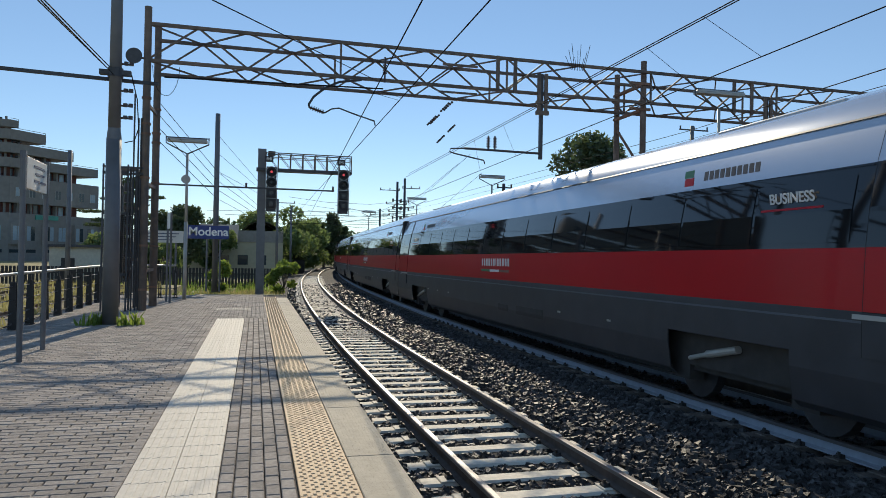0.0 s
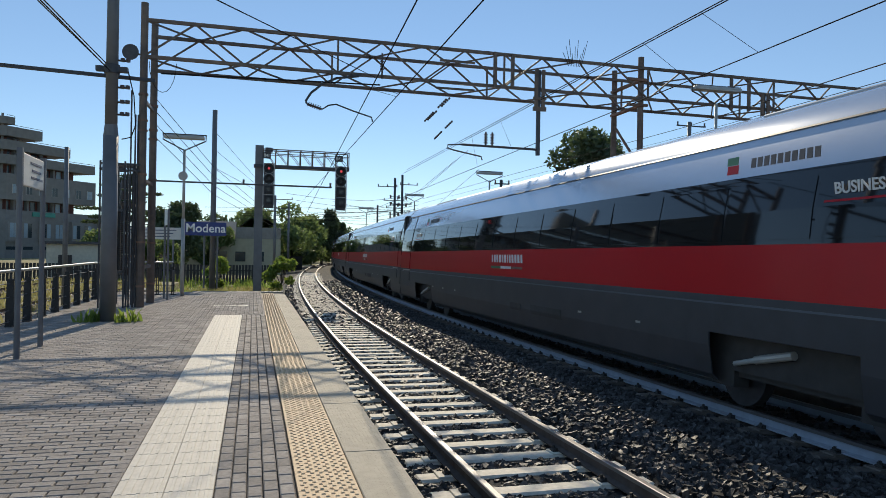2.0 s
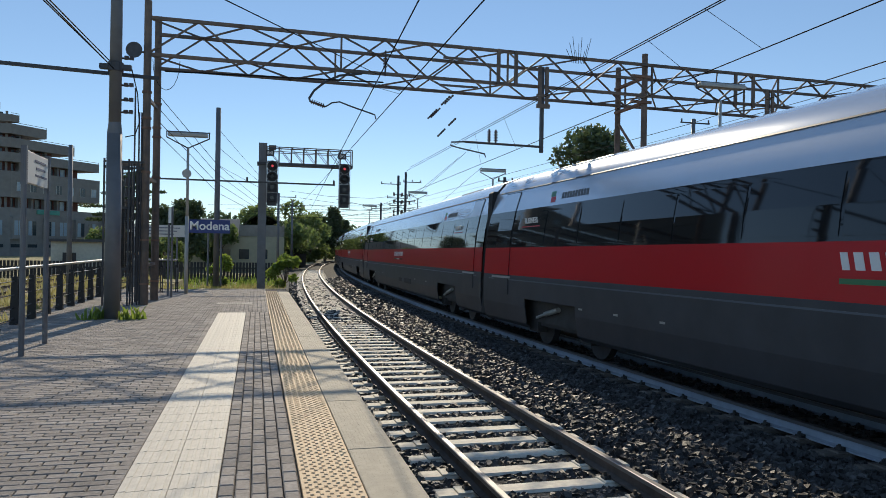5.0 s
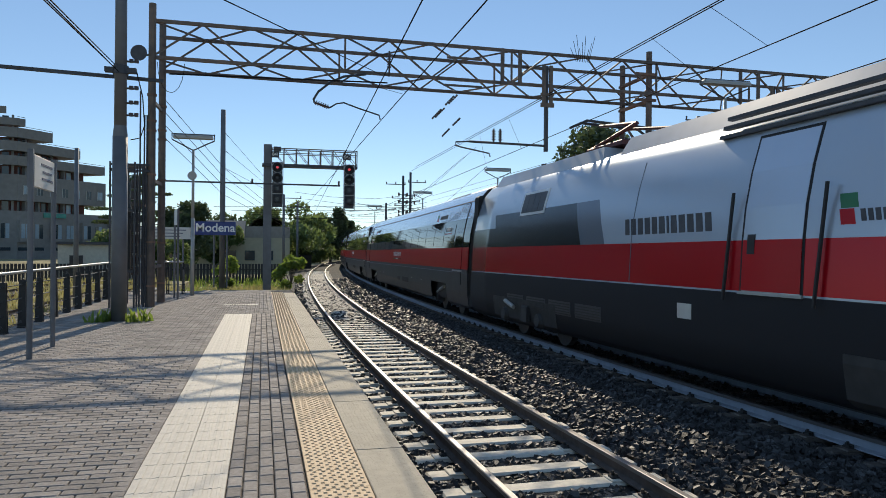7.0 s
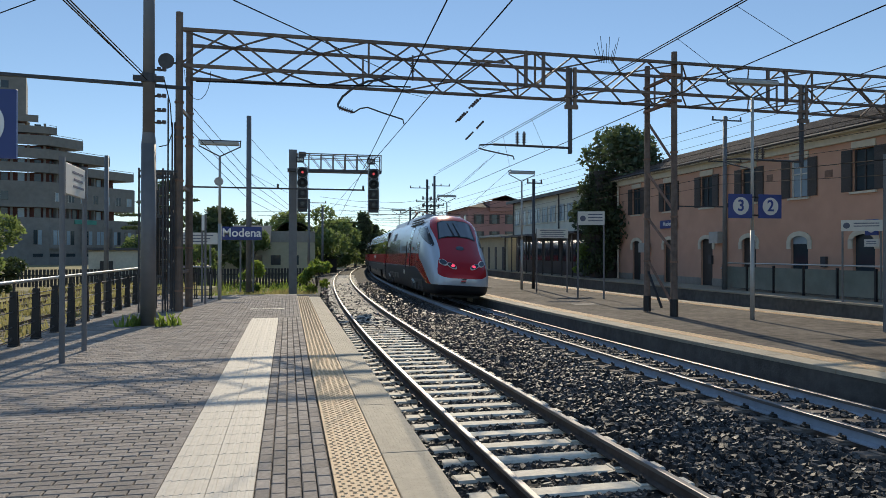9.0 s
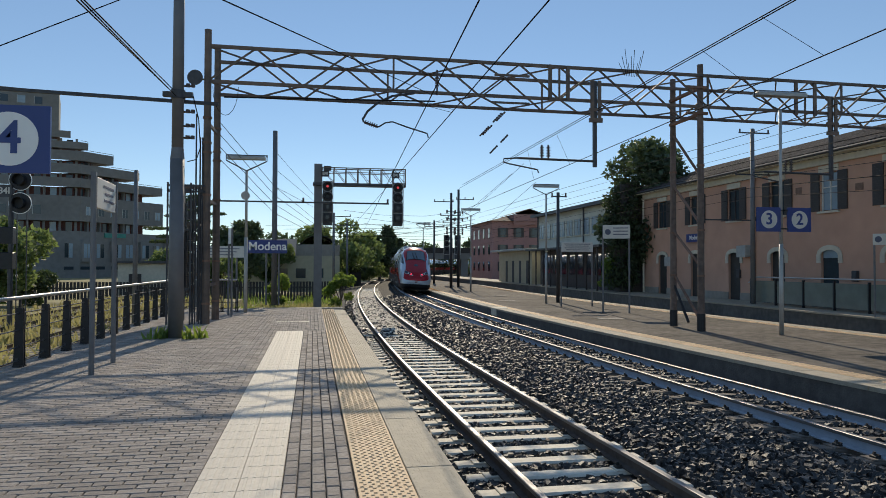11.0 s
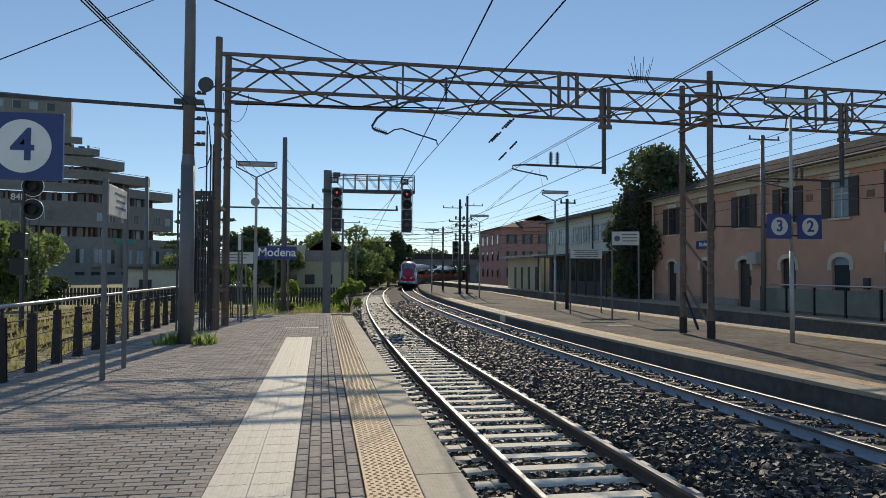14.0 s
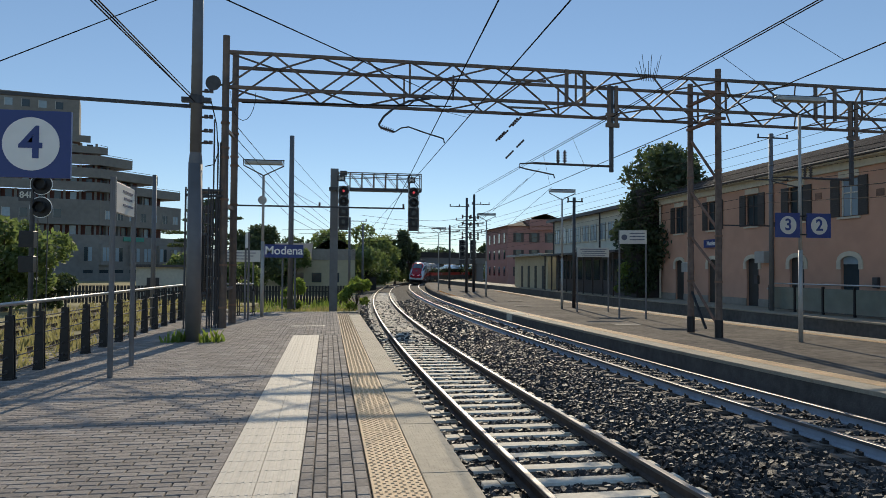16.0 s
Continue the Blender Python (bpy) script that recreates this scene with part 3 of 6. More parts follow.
def side_band(i0, i1, y0, y1, grow=0.0, both=True, ny=1):
    """The skin between two points of the outline, on both sides."""
    mb = MB()
    for sd in (-1, 1) if both else (-1,):
        rings = []
        for k in range(ny + 1):
            yv = y0 + (y1 - y0) * k / ny
            rings.append([(sd * (o + grow) * K, yv * K, z * K) for o, z in SEC[i0:i1 + 1]])
        mb.rings(rings if sd > 0 else rings[::-1], False)
    return mb


def at_height(z):
    for (a, b), (c, d) in zip(SEC, SEC[1:]):
        if b <= z <= d and d > b:
            return a + (c - a) * (z - b) / (d - b)
    return SEC[-1][0]


def patch(sd, y0, y1, z0, z1, grow, slant=0.0):
    """A thin plate that follows the car's side."""
    mb = MB()
    zs = [z0] + [z for _, z in SEC if z0 < z < z1] + [z1]
    n = len(zs)
    A, B = [], []
    for z in zs:
        x, x2 = sd * (at_height(z) + grow) * K, sd * (at_height(z) - .02) * K
        s = slant * (z - z0)
        A.append(((x, (y0 + s) * K, z * K), (x, (y1 + s) * K, z * K)))
        B.append(((x2, (y0 + s) * K, z * K), (x2, (y1 + s) * K, z * K)))
    rings = [[a[0], a[1], b[1], b[0]] for a, b in zip(A, B)]
    mb.rings(rings if sd > 0 else [r[::-1] for r in rings], True, True)
    return mb


def bogie(parent, yc):
    fr = MB()
    for sd in (-1, 1):
        fr.box(sd * .98 * K - .09, sd * .98 * K + .09, (yc - 1.75) * K, (yc + 1.75) * K, .42 * K, .68 * K, .03)
        for e in (-1.25, 1.25):
            fr.box(sd * 1.02 * K - .12, sd * 1.02 * K + .12, (yc + e - .22) * K, (yc + e + .22) * K, .28 * K, .62 * K, .03)
    fr.box(-.9 * K, .9 * K, (yc - .3) * K, (yc + .3) * K, .4 * K, .75 * K)
    bg = part("bogie", fr, M_tr_under, parent)
    for e in (-1.25, 1.25):
        w = MB()
        for sd in (-1, 1):
            w.tube((sd * .68 * K, (yc + e) * K, .46 * K), (sd * .82 * K, (yc + e) * K, .46 * K), .46 * K, n=20)
        w.tube((-.7 * K, (yc + e) * K, .46 * K), (.7 * K, (yc + e) * K, .46 * K), .08, n=8)
        part("wheelset", w, M_dkgrey, bg)
    for sd in (-1, 1):
        part("damper", MB().tube((sd * 1.2 * K, (yc - .1) * K, .84 * K), (sd * 1.2 * K, (yc + .55) * K, .70 * K), .055, n=10).tube((sd * 1.2 * K, (yc + .5) * K, .71 * K), (sd * 1.2 * K, (yc + .95) * K, .60 * K), .035, n=8), M_pale_pole, bg, "pale grey damper cylinder")
    return bg


def logo_bars(parent, sd, y0, z0, h, widths, gap, material, grow=.004, slant=.25, name="livery_mark"):
    """A brand mark drawn as plain slanted bars."""
    y = y0
    for w in widths:
        part(name, patch(sd, y, y + w, z0, z0 + h, grow, slant * (1 if sd < 0 else -1)), material, parent)
        y += w + gap


def coach():
    L = 25.84
    c = thing("train_coach", (0, 0, 0), "red, black and silver high-speed coach", "train car", "coaches of the train")
    part("upper_skirt", patch(-1, 0, L, .98, 1.35, 0), M_tr_dark, c, "dark grey lower side")
    part("upper_skirt", patch(1, 0, L, .98, 1.35, 0), M_tr_dark, c, "dark grey lower side")
    for sd in (-1, 1):
        for ya, yb in ((0, 2.75), (5.25, L - 5.25), (L - 2.75, L)):
            part("skirt_panel", patch(sd, ya, yb, .34, .98, 0), M_tr_dark, c)
    part("trim_line", patch(-1, .4, L - .4, 1.36, 1.385, .006), M_tr_line, c)
    part("trim_line", patch(1, .4, L - .4, 1.36, 1.385, .006), M_tr_line, c)
    part("sill_band", side_band(3, 4, 0, L), M_tr_dark, c)
    part("red_band", side_band(4, 5, 0, L), M_tr_red, c, "glossy red side band")
    part("window_band", side_band(5, 7, 0, L), M_tr_glass, c, "black glazed window band", True)
    up = MB()
    rings = [[(sx * o * K, yv * K, z * K) for sx, (o, z) in [(-1, p) for p in SEC[7:]] + [(1, p) for p in SEC[7:-1][::-1]]] for yv in (0, L / 2, L)]
    up.rings(rings, False)
    part("roof", up, M_tr_silver, c, "silver upper side and roof", True)
    for ye in (.02, L * K - .06):
        part("end_wall", MB().rings([[(sx * o * .97 * K, ye + dy, z * .99 * K) for sx, (o, z) in [(-1, p) for p in SEC] + [(1, p) for p in SEC[:-1][::-1]]] for dy in (0, .04)], True, True), M_tr_under, c)
    part("floor_pan", MB().box(-1.15 * K, 1.15 * K, .3, L * K - .3, .5 * K, .95 * K), M_tr_under, c)
    part("gangway_bellows", MB().box(-1.34 * K, 1.34 * K, (L - .02) * K, (L + .28) * K, .45 * K, 3.62 * K, .05), M_rubber, c)
    part("roof_edge_strip", patch(-1, .3, L - .3, 3.52, 3.545, .012), M_tr_dark, c)
    for sd in (-1, 1):
        for k in range(15):
            y0 = 1.95 + 1.56 * k
            if y0 + 1.5 < L - 1.85:
                part("window", patch(sd, y0, y0 + 1.50, 2.19, 2.90, .009), M_tr_glass, c)
        for y0 in (.75, L - 1.75):
            d = part("door", patch(sd, y0, y0 + .98, 1.02, 3.48, .007), M_rubber, c, "red and black entrance door")
            part("door_glass", patch(sd, y0 + .02, y0 + .96, 2.13, 3.01, .018), M_tr_glass, d)
            part("door_leaf", patch(sd, y0 + .02, y0 + .96, 1.48, 2.13, .018), M_tr_red, d)
            part("door_top", patch(sd, y0 + .02, y0 + .96, 3.01, 3.46, .018), M_tr_silver, d)
            part("door_sill", patch(sd, y0 + .02, y0 + .96, 1.02, 1.47, .018), M_tr_dark, d)
            part("step_plate", patch(sd, y0 - .1, y0 + 1.08, 1.40, 1.45, .03), M_pale_pole, c)
        # brand lettering as a row of plain bars over a tricolour rule
        logo_bars(c, sd, 12.2, 1.82, .19, [.11, .12, .12, .12, .11, .05, .12, .11, .12, .12, .12, .10], .075, M_tr_white)
        for k, mm in enumerate((M_rust, M_tr_white, M_tr_green) if sd < 0 else (M_tr_green, M_tr_white, M_rust)):
            part("tricolour_rule", patch(sd, 12.2 + .73 * k, 12.92 + .73 * k, 1.67, 1.73, .005), mm, c)
        for y0 in (3.55, L - 5.3):
            logo_bars(c, sd, y0, 3.13, .13, [.085] * 10, .035, M_dkgrey, .005)
        for y0 in (4.95, L - 3.85):
            logo_bars(c, sd, y0, 3.08, .12, [.22], 0, M_tr_red, .005)
            logo_bars(c, sd, y0 + .05, 3.21, .11, [.22], 0, M_tr_green, .005)
        for y0 in (2.35, L - 3.35):
            part("class_rule", patch(sd, y0, y0 + 1.0, 2.58, 2.605, .014), M_tr_red, c)
        part("side_vent", patch(sd, 10.0, 11.6, .72, .92, .008), M_tr_under, c)
        part("side_vent", patch(sd, 12.2, 12.9, .74, .90, .008), M_tr_under, c)
        for yy in (7.0, 9.1, 17.6, 19.0, 20.3):
            part("side_label", patch(sd, yy, yy + .14, .93, .965, .006), M_pale_pole, c)
    for yc in (2.85, L - 2.85):
        text("class_lettering", "BUSINESS", .175, M_tr_white, c, Matrix.Translation((-(at_height(2.72) + .03) * K, yc * K, 2.72 * K)) @ Euler((radians(98), 0, radians(-90))).to_matrix().to_4x4())
    for sx in (-1, 1):
        part("roof_ridge", MB().beam((sx * .93 * K, .3 * K, 3.80 * K), (sx * .93 * K, (L - .3) * K, 3.80 * K), .03, .03), M_tr_roof, c)
    for yc in (4.0, L - 4.0):
        bogie(c, yc)
        rc = MB().box(-.78 * K, .78 * K, (yc - 1.2) * K, (yc + 1.2) * K, 3.88 * K, 3.975 * K, .02)
        part("roof_unit", rc, M_tr_roof, c)
    return c


def livery():
    """Loco paint: red hood and band, silver side, dark sill; y runs from the nose tip backwards."""
    m = bpy.data.materials.new("loco_livery")
    m.use_nodes = True
    nt = m.node_tree
    b = nt.nodes["Principled BSDF"]
    b.inputs["Roughness"].default_value = .22
    b.inputs["Metallic"].default_value = .25
    b.inputs["Specular IOR Level"].default_value = .4
    tc = nt.nodes.new("ShaderNodeTexCoord")
    sp = nt.nodes.new("ShaderNodeSeparateXYZ")
    nt.links.new(tc.outputs["Object"], sp.inputs[0])
    u, w = sp.outputs["Y"], sp.outputs["Z"]

    def op(kind, a, bb=0.0, cc=None):
        n = nt.nodes.new("ShaderNodeMath")
        n.operation = kind
        for i, q in enumerate((a, bb) if cc is None else (a, bb, cc)):
            if isinstance(q, (int, float)):
                n.inputs[i].default_value = q
            else:
                nt.links.new(q, n.inputs[i])
        return n.outputs[0]

    U, W = op("DIVIDE", u, K), op("DIVIDE", w, K)
    back = op("MAXIMUM", op("SUBTRACT", 5.7, U), 0.0)
    drop = op("MULTIPLY", op("POWER", back, 1.75), .085)
    hi, lo = op("SUBTRACT", 2.13, drop), op("SUBTRACT", 1.48, op("MULTIPLY", drop, .72))
    red = op("MULTIPLY", op("LESS_THAN", W, hi), op("GREATER_THAN", W, lo))
    # hood line from the roof behind the cab down to the bumper
    hood_z = op("ADD", 1.16, op("MULTIPLY", op("POWER", op("MAXIMUM", op("SUBTRACT", U, .05), 0.0), .72), .95))
    tip = op("POWER", op("MAXIMUM", op("SUBTRACT", 1.0, U), 0.0), 2.0)
    hood_z = op("MAXIMUM", op("SUBTRACT", hood_z, op("MULTIPLY", tip, .7)), op("ADD", 1.08, op("MULTIPLY", U, .55)))
    hood = op("MULTIPLY", op("GREATER_THAN", W, hood_z), op("LESS_THAN", U, 5.2))
    sill_z = op("SUBTRACT", 1.455, op("MULTIPLY", drop, .66))
    sill_z = op("MAXIMUM", sill_z, .78)
    dark = op("LESS_THAN", W, sill_z)
    lean = op("SUBTRACT", U, op("MULTIPLY", W, .55))
    above = op("GREATER_THAN", W, 2.13)
    slash = op("MULTIPLY", op("MULTIPLY", above, op("LESS_THAN", W, 2.62)), op("GREATER_THAN", lean, 12.0))
    slash2 = op("MULTIPLY", op("MULTIPLY", above, op("LESS_THAN", W, 2.97)), op("MULTIPLY", op("GREATER_THAN", lean, 11.0), op("LESS_THAN", lean, 12.0)))
    slash3 = op("MULTIPLY", op("MULTIPLY", above, op("LESS_THAN", W, 2.97)), op("MULTIPLY", op("GREATER_THAN", lean, 12.0), op("LESS_THAN", lean, 17.0)))

    def over(base, fac, col):
        n = nt.nodes.new("ShaderNodeMix")
        n.data_type = "RGBA"
        nt.links.new(fac, n.inputs["Factor"])
        if isinstance(base, tuple):
            n.inputs["A"].default_value = base
        else:
            nt.links.new(base, n.inputs["A"])
        n.inputs["B"].default_value = col
        return n.outputs["Result"]

    c = over((.47, .53, .61, 1), red, (.47, .006, .014, 1))
    c = over(c, hood, (.36, .012, .022, 1))
    c = over(c, slash2, (.16, .18, .22, 1))
    c = over(c, slash3, (.035, .042, .052, 1))
    c = over(c, slash, (.012, .014, .018, 1))
    c = over(c, dark, (.022, .022, .026, 1))
    nt.links.new(c, b.inputs["Base Color"])
    nt.links.new(op("ADD", .22, op("MULTIPLY", dark, .45)), b.inputs["Roughness"])
    return m


M_loco = livery()


def loco():
    """A power car; its nose tip is at y = 0 and it runs to y = 20.25."""
    L = 20.25
    c = thing("locomotive", (0, 0, 0), "red and silver high-speed power car with a rounded nose", "locomotive", "power cars of the train")
    c.scale = (1, .975, 1)
    full = SEC[:]
    rings = []
    us = [0, .04, .12, .25, .45, .7, 1.0, 1.4, 1.85, 2.3, 2.8, 3.4, 4.0, 4.6, 5.3, 6.2, 9, 12, 16, L]
    fine = np.interp(np.linspace(0, 1, 58), np.linspace(0, 1, len(us)), us)
    for uu in fine:
        top = float(np.interp(uu, [0, .1, .3, .7, 1.35, 2.1, 2.8, 3.25, 3.6, 4.1, 5.0, 6.2], [1.24, 1.55, 1.78, 2.06, 2.47, 2.95, 3.43, 3.74, 3.90, 4.0, 4.06, 4.09]))
        bot = float(np.interp(uu, [0, .15, .5, 1.2, 2.4], [.80, .52, .38, .32, .30]))
        wid = float(np.interp(uu, [0, .06, .2, .5, .95, 1.6, 2.6, 3.9], [.56, .84, 1.04, 1.20, 1.30, 1.37, 1.41, 1.43])) / 1.43
        half = []
        for o, z in full:
            q = (z - .30) / 3.79
            half.append((o * wid, bot + q * (top - bot)))
        if uu < 4.3:
            # rounder brow where the nose rises
            e = 1 - uu / 4.3
            half = [(o * (1 - .10 * e * max(0, (z - bot) / (top - bot) - .45)), z) for o, z in half]
        rings.append([(-o * K, uu * K, z * K) for o, z in half] + [(o * K, uu * K, z * K) for o, z in half[:-1][::-1]])
    body = MB().rings(rings, True, True)
    bd = part("body", body, M_loco, c, "silver body with a red hood and red side band", True)

    def nose(x, uu):
        """Height of the hood at offset x and length uu (drawing size)."""
        top = float(np.interp(uu, [0, .1, .3, .7, 1.35, 2.1, 2.8, 3.25, 3.6, 4.1, 5.0, 6.2], [1.24, 1.55, 1.78, 2.06, 2.47, 2.95, 3.43, 3.74, 3.90, 4.0, 4.06, 4.09]))
        bot = float(np.interp(uu, [0, .15, .5, 1.2, 2.4], [.80, .52, .38, .32, .30]))
        wid = float(np.interp(uu, [0, .06, .2, .5, .95, 1.6, 2.6, 3.9], [.56, .84, 1.04, 1.20, 1.30, 1.37, 1.41, 1.43])) / 1.43
        e = max(0, 1 - uu / 4.3)
        best = top
        pts = []
        for o, z in full:
            q = (z - .30) / 3.79
            zz = bot + q * (top - bot)
            pts.append((o * wid * (1 - .10 * e * max(0, q - .45)), zz))
        for (a, b_), (c_, d) in zip(pts, pts[1:]):
            if c_ <= abs(x) <= a and a > c_:
                best = b_ + (d - b_) * (a - abs(x)) / (a - c_)
        return best

    def flank(uu, z):
        """Half width of the body at length uu and height z (drawing size)."""
        lo_, hi_ = 0.0, 1.45
        for _ in range(26):
            mid = (lo_ + hi_) / 2
            if nose(mid, uu) >= z and mid < 1.44:
                lo_ = mid
            else:
                hi_ = mid
        return lo_

    def drape(outline, lift):
        """A sheet laid on the hood over a grid of (x, u) corners."""
        (x0, u0), (x1, u1) = outline
        mb = MB()
        rr = []
        for i in range(17):
            uu = u0 + (u1 - u0) * i / 16
            taper = 1 - .10 * (i / 16)
            rr.append([((x0 + (x1 - x0) * j / 20) * taper * K, uu * K, (nose((x0 + (x1 - x0) * j / 20) * taper, uu) + lift) * K) for j in range(21)])
        mb.rings(rr, False)
        return mb

    part("windscreen_seal", drape(((-.86, 2.02), (.86, 3.22)), .014), M_rubber, c, smooth=True)
    part("windscreen", drape(((-.80, 2.09), (.80, 3.16)), .024), M_screen, c, "dark sloping windscreen", True)
    wp = MB()
    for sx in (-.16, .10):
        wp.tube((sx * K, 2.1 * K, (nose(sx, 2.1) + .06) * K), ((sx - .16) * K, 2.95 * K, (nose(sx - .16, 2.95) + .06) * K), .016, n=5)
        wp.tube(((sx + .05) * K, 2.1 * K, (nose(sx + .05, 2.1) + .05) * K), ((sx - .06) * K, 2.55 * K, (nose(sx - .06, 2.55) + .05) * K), .012, n=5)
    part("wiper", wp, M_black, c)
    part("hood_lamp", MB().rings([[(.17 * math.cos(a * .349) * q, 1.22 + .13 * math.sin(a * .349) * q, nose(0, 1.22 + .13 * math.sin(a * .349) * q) + dz) for a in range(18)] for q, dz in ((1.1, -.03), (1, .02), (.5, .03))], True, True), M_lampglass, c)
    for sx in (-1, 1):
        for k, (ox, zc, ra, rb) in enumerate(((.50, 1.61, .19, .115), (.84, 1.74, .215, .13))):
            lo_, hi_ = .02, 2.0
            for _ in range(30):
                uu = (lo_ + hi_) / 2
                lo_, hi_ = (uu, hi_) if nose(ox, uu) < zc else (lo_, uu)
            n = Vector((-sx * (nose(ox + .05, uu) - nose(ox - .05, uu)) / .1, -(nose(ox, uu + .05) - nose(ox, uu - .05)) / .1, 1)).normalized()
            side = Vector((0, 0, 1)).cross(n).normalized()
            up = n.cross(side)
            side, up = side + up * (.45 * (1 if sx * side.x < 0 else -1) * -1), up
            p0 = Vector((sx * ox, uu, zc)) * K

            def disc(grow, z0, z1):
                rr = [[tuple(p0 + n * z + side * (math.cos(a_ * math.pi / 13) * ra * g_) + up * (math.sin(a_ * math.pi / 13) * rb * g_)) for a_ in range(26)] for g_, z in ((grow, -.12), (grow, z0), (grow * .94, z1))]
                return MB().rings(rr, True, True)
            ring = part("lamp_ring", disc(1.16, .008, .022), M_tr_white, c, "white lamp rim")
            part("lens", disc(1.0, .024, .032), M_lampglass, ring)
            if k == 0:
                q0 = p0 + n * .03 + side * (.05 if sx * side.x < 0 else -.05)
                part("tail_lamp", MB().tube(q0, q0 + n * .014, .07, n=16), M_tail, c, "glowing red tail lamp")
    for sd in (-1, 1):
        cw = MB()
        rr = []
        for i in range(13):
            q = i / 12
            uu = 1.85 + 4.1 * q
            hood_line = 1.16 + .95 * (uu - .05) ** .72
            lo = 2.44 + (uu - 1.85) * .215
            hi = max(lo + .02, min(hood_line - .10, 3.42 - max(0, uu - 3.6) * .05))
            rr.append([(sd * (flank(uu, lo + (hi - lo) * j / 5) + .014) * K, uu * K, (lo + (hi - lo) * j / 5) * K) for j in range(6)])
        cw.rings(rr if sd > 0 else rr[::-1], False)
        part("cab_window", cw, M_cabglass, c, "dark wedge-shaped cab window", True)
        part("door_seal", patch(sd, 7.21, 8.34, 1.42, 3.50, .004), M_rubber, c)
        dr = part("door", patch(sd, 7.25, 8.3, 1.44, 3.46, .009), M_tr_silver, c)
        part("door_pull", patch(sd, 8.07, 8.21, 1.95, 2.2, .02), M_black, dr)
        hatch = part("hatch_seal", patch(sd, 4.05, 4.95, 1.72, 2.66, .004), M_rubber, c, "thin dark seal round a hatch")
        part("hatch_upper", patch(sd, 4.075, 4.925, 2.10, 2.635, .009), M_tr_silver, hatch)
        part("hatch_lower", patch(sd, 4.075, 4.925, 1.745, 2.10, .009), M_tr_red, hatch)
        part("panel_seam", patch(sd, 5.3, 5.33, 1.50, 3.45, .004), M_rubber, c)
        part("panel_seam", patch(sd, 11.2, 11.22, 1.50, 3.50, .004), M_tr_line, c)
        part("door_lower", patch(sd, 7.25, 8.3, 1.49, 2.13, .013), M_tr_red, dr)
        part("step_plate", patch(sd, 7.2, 8.35, 1.44, 1.48, .03), M_pale_pole, c)
        for yy in (6.97, 8.6):
            part("grab_rail", MB().tube((sd * 1.49 * K, yy * K, 1.35 * K), (sd * 1.47 * K, (yy - .1) * K, 2.75 * K), .025, n=6), M_black, c)
        gr = part("side_grille", patch(sd, 15.25, 16.75, 2.86, 3.42, .014), M_tr_white, c, "roof-edge grille in a white frame")
        for k in range(4):
            part("grille_panel", patch(sd, 15.33 + .34 * k, 15.65 + .34 * k, 2.92, 3.36, .022), M_dkgrey, gr)
        for k in range(4):
            v = part("lower_vent", patch(sd, 12.2 + 1.3 * k, 13.3 + 1.3 * k, .72, 1.0, .008), M_dkgrey, c)
            for q in range(5):
                part("slat", patch(sd, 12.25 + 1.3 * k, 13.25 + 1.3 * k, .745 + .05 * q, .765 + .05 * q, .02), M_tr_under, v)
        logo_bars(c, sd, 9.0, 2.27, .27, [.15, .16, .16, .16, .15, .06, .16, .15, .16, .16, .16, .14], .06, M_dkgrey)
        logo_bars(c, sd, 5.6, 2.30, .13, [.065] * 9, .03, M_dkgrey)
        logo_bars(c, sd, 6.5, 2.27, .17, [.20], .03, M_tr_red)
        logo_bars(c, sd, 6.48, 2.45, .16, [.24], .03, M_tr_green)
        part("data_plate", patch(sd, 9.4, 9.75, 1.02, 1.24, .01), M_cream, c)
    for sx in (-1, 1):
        for k, (ox, oz) in enumerate(((1.20, 3.60), (1.14, 3.74), (1.08, 3.88))):
            part("roof_louvre", MB().beam((sx * ox * K, 5.2 * K, oz * K), (sx * ox * K, 9.2 * K, oz * K), .09, .05), M_dkgrey, c)
    for y0, y1, w0, w1, zt in ((6.0, 12.7, 1.04, .84, 4.15), (13.2, 19.9, 1.04, .84, 4.13)):
        part("roof_housing", MB().rings([[(-w0, y0, 3.66), (-w1, y0 + .35, zt), (w1, y0 + .35, zt), (w0, y0, 3.66)], [(-w0, y1, 3.66), (-w1, y1 - .2, zt), (w1, y1 - .2, zt), (w0, y1, 3.66)]], True, True), M_tr_roof, c, "pale grey roof fairing")
    by, bz = 14.1, 4.08
    pt = part("pantograph", MB().box(-.6 * K, .6 * K, (by - .8) * K, (by + .8) * K, (bz + .1) * K, (bz + .2) * K, .02), M_panto, c, "half-folded red-brown pantograph")
    for sx in (-.5, .5):
        part("lower_arm", MB().tube((sx * K, (by + .7) * K, (bz + .2) * K), (sx * .8 * K, (by - 1.0) * K, (bz + .5) * K), .045, n=6), M_panto, pt)
        part("upper_arm", MB().tube((sx * .8 * K, (by - 1.0) * K, (bz + .5) * K), (sx * .6 * K, (by + .8) * K, (bz + .74) * K), .035, n=6), M_panto, pt)
        part("foot", MB().tube((sx * K, by * K, (bz - .05) * K), (sx * K, by * K, (bz + .12) * K), .08, n=8), M_insul, pt)
    for yo in (.65, .95):
        part("contact_strip", MB().path([(-.95 * K, (by + yo) * K, (bz + .66) * K), (-.7 * K, (by + yo) * K, (bz + .80) * K), (.7 * K, (by + yo) * K, (bz + .80) * K), (.95 * K, (by + yo) * K, (bz + .66) * K)], .03, 6), M_dkgrey, pt)
    ins = MB()
